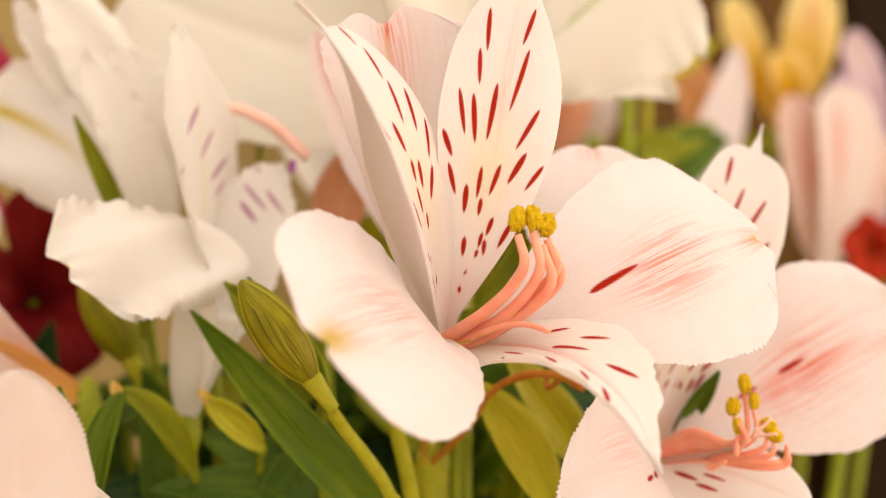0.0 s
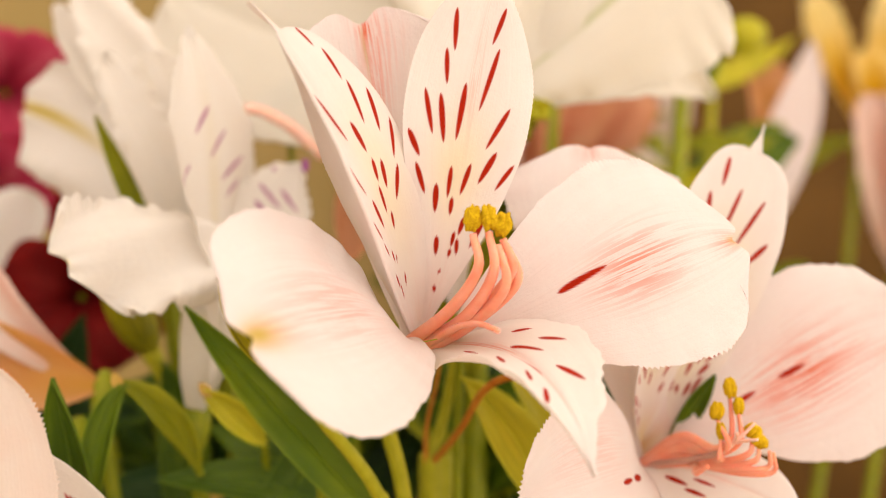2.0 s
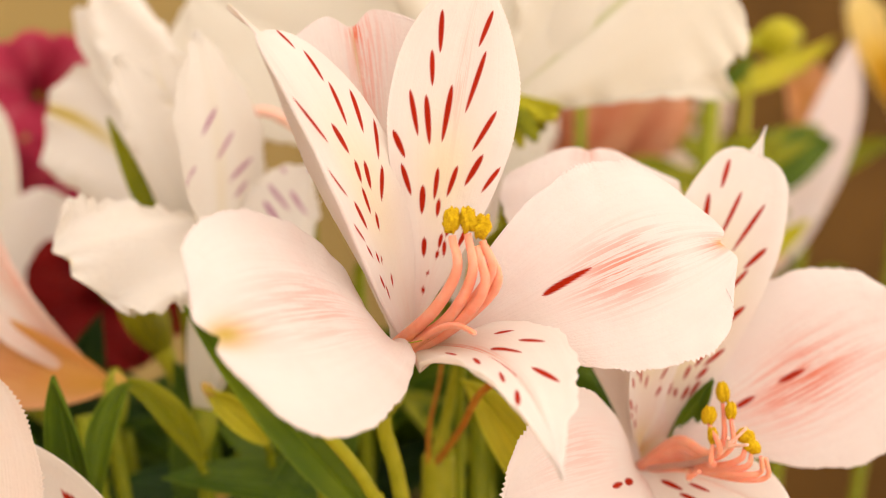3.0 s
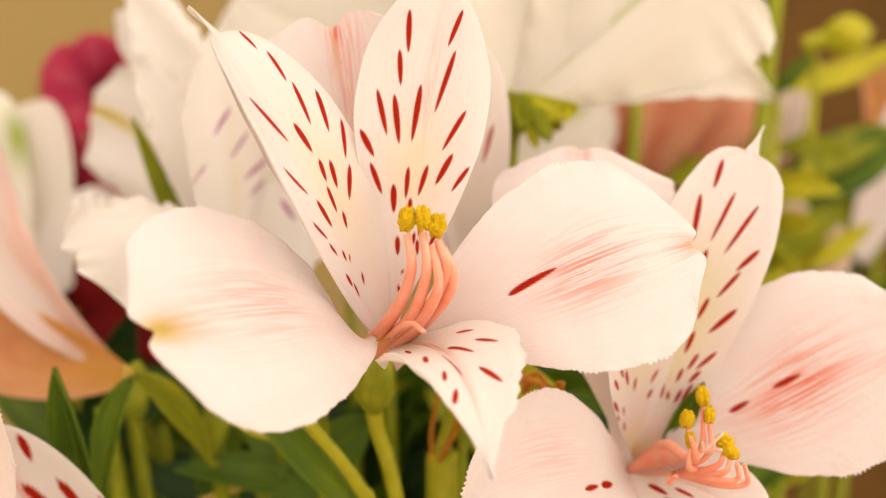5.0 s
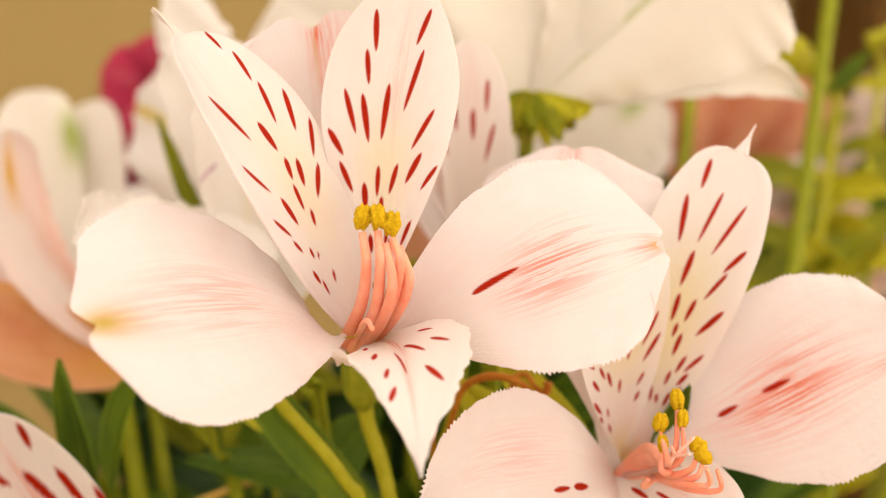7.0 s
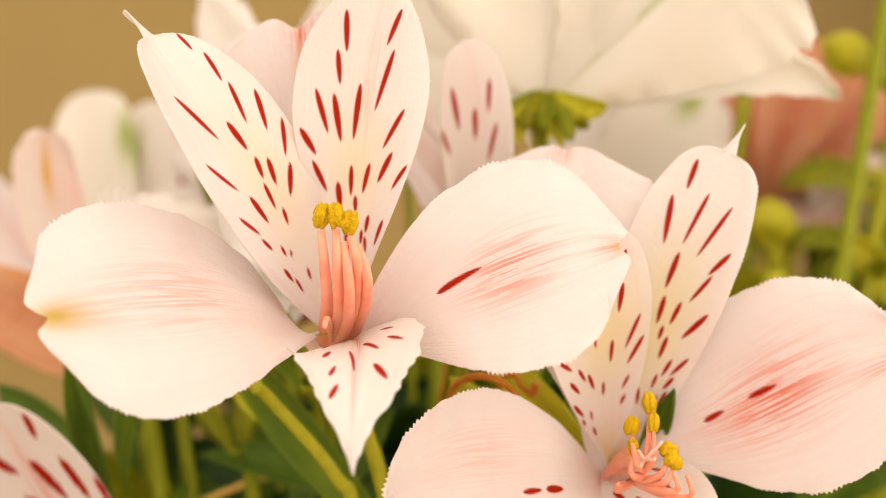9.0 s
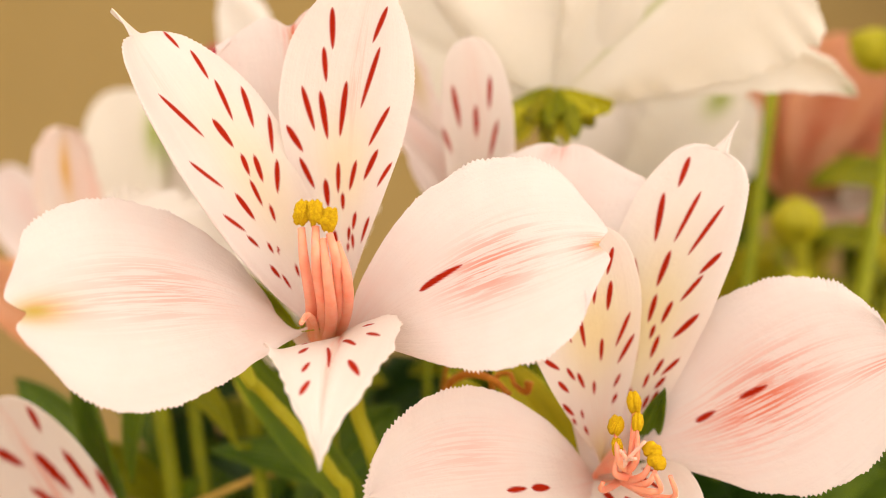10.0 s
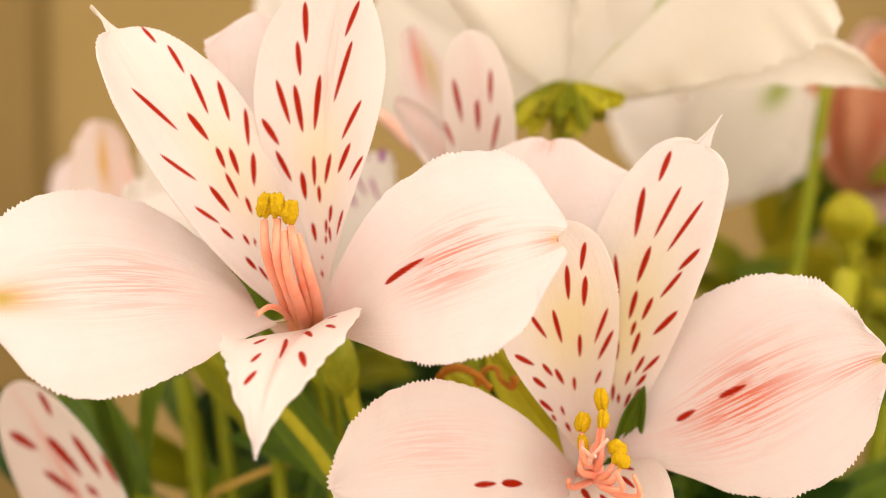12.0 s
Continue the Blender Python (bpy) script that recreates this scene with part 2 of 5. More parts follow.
    if frill:
        ph = rng.uniform(0, 6.3)
        rip = np.sin(41 * v + 2.5 * np.sin(9 * v + ph) + 2 * u) * np.abs(uc) ** 4 * np.minimum(1, 3 * v) + np.sin(13 * uc + ph + 3 * np.sin(4 * uc)) * v**12
        p = p + (frill * rip)[..., None] * up[:, None]
        # scalloped margins
        for e, sign in ((0, -1), (-1, 1)):
            edge = p[:, e]
            run = np.r_[0, np.cumsum(np.linalg.norm(np.diff(edge, axis=0), axis=1))]
            out = edge - spine + along * np.maximum(0, 1 - w / s["W"])[:, None] * 0.8
            out /= np.linalg.norm(out, axis=1, keepdims=True) + 1e-9
            scallop = 0.7 * np.sin(24 * run + 2 * np.sin(5 * run + ph)) + 0.9 * np.sin(8.3 * run + 1.7 * ph)
            fall = np.clip((np.abs(uc) - 0.6) * 2.5, 0, 1) ** 2 * (np.sign(u) == sign)
            p = p + (frill * scallop * np.clip((v1 - 0.25) * 3, 0, 1))[:, None, None] * fall[..., None] * out[:, None]
    if teeth:
        for e in (0, -1):
            edge = p[:, e]
            run = np.r_[0, np.cumsum(np.linalg.norm(np.diff(edge, axis=0), axis=1))]
            saw = np.abs((run / period) % 1 - 0.35) * 1.5
            ph = rng.uniform(0, 6.3)
            size = teeth * np.clip((v1 - 0.3) * 4, 0, 1) * (0.7 + 0.5 * np.sin(run * 7.1 + ph))
            out = edge - spine
            out += along * np.maximum(0, 1 - w / s["W"])[:, None] * 0.8
            out /= np.linalg.norm(out, axis=1, keepdims=True) + 1e-9
            fall = np.clip((np.abs(u) - 0.9) * 10, 0, 1) * (np.sign(u) == (-1 if e == 0 else 1))
            p = p + (saw * size)[:, None, None] * fall[..., None] * out[:, None]
    return p


def blade_mesh(name, s, nu, nv, rng, teeth=0.0, wave=0.0, marks=(), mark_width=0.037, blush=(), heart=(), thick=0.022, ridge=0.0, foot=0.12, teeth_period=0.066, roll=0.0, margin=0.0, frill=0.0, skew=0.0):
    """A closed thin body of a blade, with pigment stored at its points: speckles, blush, heart colour."""
    r = np.linspace(0, 1, nv)
    v = (1 - (1 - r) ** 1.7)[:, None]
    u = np.linspace(-1 - margin, 1, nu)[None]
    p = blade_points(s, u, v, rng, teeth, teeth_period, wave, foot, ridge, roll, frill)
    du, dv = np.gradient(p, axis=1), np.gradient(p, axis=0)
    n = np.cross(du, dv)
    n /= np.linalg.norm(n, axis=2, keepdims=True) + 1e-12
    body = thick * np.minimum(1, np.minimum(1 - u, u + 1 + margin) * 6 + 0.15)[..., None]
    front, back = p + n * body * 0.5, p - n * body * 0.5
    pts = np.concatenate([front.reshape(-1, 3), back.reshape(-1, 3)]) * CM + (0, 0, LIFT)
    k = np.arange(nu * nv).reshape(nv, nu)
    quads = np.stack([k[:-1, :-1], k[:-1, 1:], k[1:, 1:], k[1:, :-1]], -1).reshape(-1, 4)
    ring = np.r_[k[0, :], k[1:, -1], k[-1, -2::-1], k[-2:0:-1, 0]]
    nxt = np.roll(ring, -1)
    m = nu * nv
    rim = np.stack([ring, ring + m, nxt + m, nxt], -1)
    faces = np.concatenate([quads, quads[:, ::-1] + m, rim])
    data = bpy.data.meshes.new(name)
    data.from_pydata(pts.tolist(), [], faces.tolist())
    data.update()
    colour = np.zeros((nv, nu, 4), np.float32)
    colour[..., 3] = 1
    for u0, v0, u1, v1 in marks:
        a, b = (p[np.abs(v[:, 0] - vv).argmin(), np.abs(u[0] - uu).argmin()] for uu, vv in ((u0, v0), (u1, v1)))
        ab = b - a
        q = ((p - a) @ ab) / (ab @ ab)
        off = np.linalg.norm(p - a - np.clip(q, 0, 1)[..., None] * ab, axis=2)
        wide = mark_width * min(1.0, 0.45 + np.linalg.norm(ab) * 1.4) * rng.uniform(0.8, 1.15)
        room = wide * np.sqrt(np.clip(1 - (2 * np.clip(q, 0, 1) - 1) ** 2, 0.02, 1)) * (1.15 - 0.35 * np.clip(q, 0, 1))
        colour[..., 0] = np.maximum(colour[..., 0], np.clip((room - off) / 0.013 + 0.5, 0, 1))
    for u0, v0, su, sv, much in blush:
        colour[..., 1] += much * np.exp(-(((u + skew * (v - v0) - u0) / su) ** 2) - ((v - v0) / sv) ** 2)
    for u0, v0, su, sv, much in heart:
        colour[..., 2] += much * np.exp(-(((u - u0) / su) ** 2) - ((v - v0) / sv) ** 2)
    colour = np.clip(colour, 0, 1).reshape(-1, 4)
    data.attributes.new("pigment", "FLOAT_COLOR", "POINT").data.foreach_set("color", np.concatenate([colour, colour * (0.25, 1, 1, 1)]).astype(np.float32).ravel())
    length = np.stack([np.broadcast_to(u + skew * v, (nv, nu)), np.broadcast_to(v, (nv, nu)), np.full((nv, nu), rng.uniform(0, 9))], -1).reshape(-1, 3)
    data.attributes.new("lengthwise", "FLOAT_VECTOR", "POINT").data.foreach_set("vector", np.concatenate([length, length]).astype(np.float32).ravel())
    return data


def tube_mesh(name, path, radii, sides=10, steps=10, ends=True):
    """A round, tapering rod along a smooth path of points in bouquet centimetres."""
    pts = [Vector(p) for p in path]
    pts = [pts[0] * 2 - pts[1], *pts, pts[-1] * 2 - pts[-2]]
    line, size = [], []
    for i in range(1, len(pts) - 2):
        for j in range(steps):
            t = j / steps
            a, b, c, d = pts[i - 1 : i + 3]
            line.append(0.5 * (2 * b + (c - a) * t + (2 * a - 5 * b + 4 * c - d) * t * t + (3 * b - a - 3 * c + d) * t**3))
            size.append(radii[i - 1] * (1 - t) + radii[i] * t)
    line.append(pts[-2])
    size.append(radii[-1])
    bm = bmesh.new()
    rings, ref = [], Vector((0.31, 0.2, 0.93))
    for i, (q, r) in enumerate(zip(line, size)):
        d = (line[min(i + 1, len(line) - 1)] - line[max(i - 1, 0)]).normalized()
        e = (ref - d * ref.dot(d)).normalized()
        ref, g = e, d.cross(e)
        rings.append([bm.verts.new(w3(q + (e * math.cos(x) + g * math.sin(x)) * r)) for x in [6.28319 * n / sides for n in range(sides)]])
    for a, b in zip(rings, rings[1:]):
        for n in range(sides):
            bm.faces.new((a[n], a[(n + 1) % sides], b[(n + 1) % sides], b[n]))
    if ends:
        bm.faces.new(rings[0][::-1])
        bm.faces.new(rings[-1])
    return bm


def lump_mesh(centre, size, axis, seed, rough=0.12, lobes=0.0, level=3, ribs=0.0):
    """An uneven, slightly two-lobed grain body, such as an anther."""
    bm = bmesh.new()
    bmesh.ops.create_icosphere(bm, subdivisions=level, radius=1)
    turn = Vector((0, 0, 1)).rotation_difference(Vector(axis)).to_matrix()
    for vert in bm.verts:
        q = vert.co.copy()
        k = 1 + rough * noise.noise(q * 2.3 + Vector((seed, 0, 0))) + rough * 0.5 * noise.noise(q * 7 + Vector((0, seed, 0)))
        k += rough * 0.55 * noise.noise(q * 19 + Vector((seed, seed, 0)))
        k += ribs * math.cos(6 * math.atan2(q.y, q.x)) * (1 - q.z * q.z)
        k -= lobes * math.exp(-((q.x / 0.22) ** 2)) * (1 if q.y < 0 else 0.6)
        q = Vector((q.x * size[0], q.y * size[1], q.z * size[2])) * k
        vert.co = w3(Vector(centre) + turn @ q)
    return bm


seeds = iter(range(1, 9999))


def tepal(flower, name, s, mat, nu=41, nv=61, label="", **kw):
    rng = np.random.default_rng(next(seeds))
    return part(name, blade_mesh(name, s, nu, nv, rng, **kw), mat, flower, label)


def stem(owner, path, radii, mat=None, name="stem", sides=12):
    return part(name, tube_mesh(name, path, radii, sides), mat or STEM, owner)


def to_table(p, q=None, lean=(0.25, 0.25)):
    """Way points of a stem from p down to the table, drawing in towards the bunch's waist."""
    x, y, z = p
    foot = (x * lean[0], 2 + (y - 2) * lean[1], -LIFT / CM)
    return [(x + (foot[0] - x) * k, y + (foot[1] - y) * k**0.8, z + (foot[2] - z) * k) for k in (0.0, 0.25, 0.55, 1.0)]


# ---- room ----
def slab(name, low, high, mat, label):
    bm = bmesh.new()
    bmesh.ops.create_cube(bm, size=1)
    low, high = Vector(low), Vector(high)
    for vert in bm.verts:
        vert.co = [low[i] + (vert.co[i] + 0.5) * (high[i] - low[i]) for i in range(3)]
    bmesh.ops.bevel(bm, geom=bm.edges[:], offset=0.004, segments=2, affect="EDGES")
    return tagged(part(name, bm, mat, None, label, smooth=False), kind="structure")


slab("wall_north", (-2.5, 0.75, -0.75), (2.5, 0.85, 1.8), WALL, "plain ochre painted wall")
# Unseen sides, ceiling and floor, added pale to reflect fill onto the flowers.
slab("wall_south", (-2.5, -1.7, -0.75), (2.5, -1.6, 1.8), PLASTER, "unseen cream wall that bounces light")
slab("wall_west", (-2.6, -1.7, -0.75), (-2.5, 0.85, 1.8), PLASTER, "unseen cream wall that bounces light")
slab("wall_east", (2.5, -1.7, -0.75), (2.6, 0.85, 1.8), PLASTER, "unseen cream wall that bounces light")
slab("ceiling", (-2.6, -1.7, 1.8), (2.6, 0.85, 1.9), PLASTER, "unseen cream ceiling that bounces light")
slab("floor", (-2.6, -1.7, -0.85), (2.6, 0.85, -0.75), TABLE, "unseen tan floor that bounces light")


def build_table():
    table = thing("table", (0, 0, 0), "tan wooden table under the bouquet", "table")
    bm = bmesh.new()
    bmesh.ops.create_cube(bm, size=1)
    for vert in bm.verts:
        vert.co = (vert.co.x * 1.2, vert.co.y * 0.8 + 0.1, vert.co.z * 0.03 - 0.015)
    bmesh.ops.bevel(bm, geom=bm.edges[:], offset=0.004, segments=2, affect="EDGES")
    part("tabletop", bm, TABLE, table, smooth=False)
    for x in (-0.54, 0.54):
        for y in (-0.24, 0.44):
            leg = bmesh.new()
            bmesh.ops.create_cube(leg, size=1)
            for vert in leg.verts:
                k = 0.06 if vert.co.z > 0 else 0.045
                vert.co = (x + vert.co.x * k, y + vert.co.y * k, -0.03 + (vert.co.z - 0.5) * 0.72)
            part("leg", leg, WOOD, table, smooth=False)


build_table()

# ---- the front flower ----
BASE_A, BASE_B = (-1.33, -1.24, -2.82), (2.11, -0.15, -4.78)
HERO = dict(nu=141, nv=261)


def filament(flower, path, r0, r1, mat=None, name="filament"):
    return part(name, tube_mesh(name, path, [r0 + (r1 - r0) * i / (len(path) - 1) for i in range(len(path))], 10, 8), mat or FILAMENT, flower)


def anther(holder, at, size, axis, seed, rough=0.24):
    return part("anther", lump_mesh(at, size, axis, seed, rough, 0.24, 4), POLLEN, holder, "ochre yellow pollen-covered anther")


def front_flower():
    f = thing("alstroemeria_flower", BASE_A, "open blush-white alstroemeria with maroon streaks and ochre anthers", "flower", "alstroemeria flowers in the bouquet")
    tepal(f, "inner_tepal", shape(((-1.21, -1.13, -2.85), (-1.49, -2.42, -1.68), (-2.37, -3.34, 0.38), (-3.5, -3.15, 1.38)), (0.65, -0.84, 0.23), (0.53, -0.38, 0.58), 0.76, 1.06, 0.55, 0.52, 0.47, 0, -0.10, 0.1), INNER_TEPAL, nu=251, nv=261, wave=0.012, teeth=0.02, heart=[(0.25, 0.46, 0.5, 0.18, 0.28), (0, 1.0, 0.5, 0.07, 0.4)], blush=[(-0.3, 0.75, 0.35, 0.15, 0.10), (0, 0.02, 1, 0.12, 0.3)], roll=138, margin=1.35,
          marks=[(1, 0.88, 0.6, 0.82), (0.73, 0.8, 0.53, 0.72), (0.6, 0.71, 0.43, 0.61), (0.87, 0.66, 0.63, 0.57), (0.93, 0.57, 0.67, 0.5), (-0.43, 0.75, -0.13, 0.62), (0.17, 0.64, 0.2, 0.56), (0.23, 0.54, 0.17, 0.49), (0.4, 0.52, 0.3, 0.46), (0.67, 0.48, 0.43, 0.42), (-0.67, 0.6, -0.37, 0.51), (0.13, 0.48, 0.07, 0.42), (-0.23, 0.48, -0.2, 0.41), (0.2, 0.41, 0.13, 0.37), (-0.73, 0.47, -0.53, 0.41), (-0.57, 0.4, -0.5, 0.36), (-0.27, 0.35, -0.3, 0.32), (-0.13, 0.32, -0.2, 0.31), (-0.57, 0.31, -0.57, 0.27), (-0.47, 0.27, -0.53, 0.23), (0, 0.26, -0.1, 0.23)])
    tepal(f, "inner_tepal", shape(((-1.19, -1.22, -2.77), (-0.73, -2.15, -0.86), (-1.07, -2.22, 0.2), (-0.44, -2.17, 1.86)), (-0.27, -0.86, 0.33), (0.36, -0.89, 0.32), 0.85, 1.37, 0.68, 0.83, 0.19, 0, -0.07, 0), INNER_TEPAL, **HERO, wave=0.012, teeth=0.02, heart=[(0.0, 0.46, 0.5, 0.16, 0.34)], blush=[(0.1, 0.75, 0.1, 0.16, 0.35), (0, 0.02, 1, 0.14, 0.35)],
          marks=[(-0.63, 0.89, -0.33, 0.79), (-0.47, 0.79, -0.33, 0.7), (0.6, 0.93, 0.3, 0.83), (0.43, 0.82, 0.23, 0.64), (-0.67, 0.68, -0.47, 0.56), (-0.4, 0.67, -0.27, 0.54), (-0.03, 0.71, -0.07, 0.55), (0.67, 0.65, 0.43, 0.53), (-0.9, 0.57, -0.7, 0.5), (-0.77, 0.48, -0.63, 0.39), (0.6, 0.52, 0.43, 0.43), (0.93, 0.49, 0.77, 0.42), (-0.1, 0.47, -0.13, 0.38), (0.23, 0.48, 0.13, 0.39), (-0.37, 0.42, -0.4, 0.34), (-0.03, 0.38, -0.03, 0.33), (-0.33, 0.27, -0.33, 0.22), (0.33, 0.33, 0.3, 0.28), (0.17, 0.29, 0.17, 0.25), (0.8, 0.33, 0.77, 0.26), (0.3, 0.27, 0.43, 0.23), (-1, 0.4, -0.93, 0.37), (-0.03, 0.18, -0.1, 0.17), (-0.2, 0.14, -0.1, 0.12)] + [(0.17, 0.24, 0.17, 0.22)])
    tepal(f, "outer_tepal", shape(((-1.18, -1.39, -3), (0.09, -2.94, -1.8), (1.04, -2.99, -1.51), (2.6, -2.74, -1.38)), (0.04, -1.02, 0.2), (-0.06, -0.71, 0.65), 1.48, 1.38, 0.58, 0.34, -0.13, 0.16, 0.15, 0), PINK_TEPAL, **HERO, frill=0.012, wave=0.02, teeth=0.055, mark_width=0.05, skew=0.45, blush=[(0.05, 0.66, 0.28, 0.15, 0.78), (0.0, 0.97, 0.16, 0.06, 0.6), (0, 0.0, 1, 0.16, 0.35)], heart=[(0, 1.0, 0.10, 0.03, 0.8)],
          marks=[(0.07, 0.4, -0.03, 0.56)])
    tepal(f, "outer_tepal", shape(((-1.49, -1.41, -3), (-1.6, -3.2, -1.95), (-2.56, -3.78, -2.05), (-3.74, -5.31, -2.11)), (-0.2, -0.83, 0.52), (0.01, -1.01, 0.55), 1.43, 1.48, 0.60, 0.52, -0.12, 0.22, 0.15, 0), PINK_TEPAL, **HERO, frill=0.012, wave=0.02, teeth=0.05, blush=[(0.1, 0.62, 0.34, 0.18, 0.42), (0.0, 0.9, 0.16, 0.1, 0.25), (0, 0.0, 1, 0.16, 0.35)], heart=[(0, 0.97, 0.17, 0.085, 1.0)])
    tepal(f, "lower_tepal", shape(((-1.37, -1.24, -2.82), (-0.67, -1.98, -2.79), (-0.39, -4.55, -1.92), (-0.1, -5.41, -3.6)), (-0.18, -0.54, 0.89), (0.34, -0.92, -0), 0.81, 1.80, 1.40, 0.25, 0.55, 0, 0.04, 0), INNER_TEPAL, **HERO, wave=0.04, frill=0.02, teeth=0.01, ridge=0.06, blush=[(0, 0.45, 0.07, 0.35, 0.9)], heart=[(0, 0.1, 0.5, 0.15, 0.4)],
          marks=[(0.83, 0.51, 0.67, 0.48), (0.5, 0.53, 0.47, 0.43), (0.47, 0.65, 0.37, 0.59), (0.43, 0.75, 0.3, 0.7), (0.57, 0.83, 0.3, 0.78), (0.1, 0.57, 0, 0.7), (-0.1, 0.51, -0.33, 0.6), (-0.3, 0.68, -0.63, 0.76), (-0.47, 0.54, -0.7, 0.6), (-0.43, 0.44, -0.6, 0.48)])
    tepal(f, "outer_tepal", shape(((-1.34, -1.27, -2.81), (-1.65, -1.35, -1), (-1.80, -1.25, 0.47), (-2.0, -1.0, 1.52)), (0, -1, 0.2), (0.1, -1, 0.2), 1.02, 0.85, 0.10, 0.40, 0.45, 0.24, 0.00, 0), PINK_TEPAL, **HERO, frill=0.012, wave=0.02, teeth=0.035, blush=[(0.08, 0.74, 0.16, 0.22, 0.5), (0.04, 0.95, 0.12, 0.06, 0.9), (0.25, 0.85, 0.3, 0.15, 0.22)], heart=[(0, 0.85, 0.025, 0.1, 0.6)])
    threads = [
        filament(f, path, 0.094, 0.046) for path in (
            [(-1.47, -1.55, -2.80), (-1.10, -2.72, -2.18), (-0.93, -3.46, -1.62), (-0.98, -3.42, -1.22)],
            [(-1.36, -1.55, -2.86), (-0.93, -2.76, -2.27), (-0.76, -3.52, -1.66), (-0.80, -3.43, -1.20)],
            [(-1.26, -1.52, -2.86), (-0.76, -2.70, -2.22), (-0.53, -3.46, -1.64), (-0.63, -3.43, -1.28)],
            [(-1.34, -1.45, -2.92), (-0.86, -2.66, -2.38), (-0.62, -3.52, -1.82), (-0.70, -3.47, -1.34)],
            [(-1.22, -1.42, -2.90), (-0.70, -2.55, -2.30), (-0.44, -3.36, -1.78), (-0.56, -3.38, -1.38)],
        )
    ]
    for n, (at, ax, seed) in enumerate([((-0.98, -3.40, -1.05), (0.15, 0, 1), 0.0), ((-0.80, -3.43, -1.04), (-0.15, 0.1, 1), 3.7), ((-0.63, -3.43, -1.12), (0.2, 0, 1), 7.4)]):
        anther(threads[n], at, (0.098, 0.095, 0.16), ax, seed)
    filament(f, [(-1.30, -1.7, -2.82), (-1.08, -2.7, -2.42), (-0.92, -3.4, -2.26), (-0.80, -3.95, -2.27)], 0.05, 0.03, FILAMENT, "style")
    part("thread", tube_mesh("thread", [(-1.57, -2.35, -2.60), (-1.41, -2.35, -2.62), (-1.25, -2.35, -2.60), (-1.07, -2.35, -2.56), (-0.93, -2.35, -2.49)], [0.007] * 5, 6, 6), PALE_STEM, f, "loose pale fibre")
    part("ovary", lump_mesh((-1.42, -0.22, -3.50), (0.27, 0.27, 0.52), (0.0, -0.35, 0.9), 2.0, 0.06, 0.0, 4, 0.09), OVARY, f)
    stem(f, [(-1.43, 0.0, -3.6), (-1.4, 0.25, -4.2), (-1.1, 0.5, -5.4), (-0.6, 1.0, -9), (0, 1.8, -30)], [0.16, 0.115, 0.115, 0.15, 0.2], PALE_STEM)
    return f


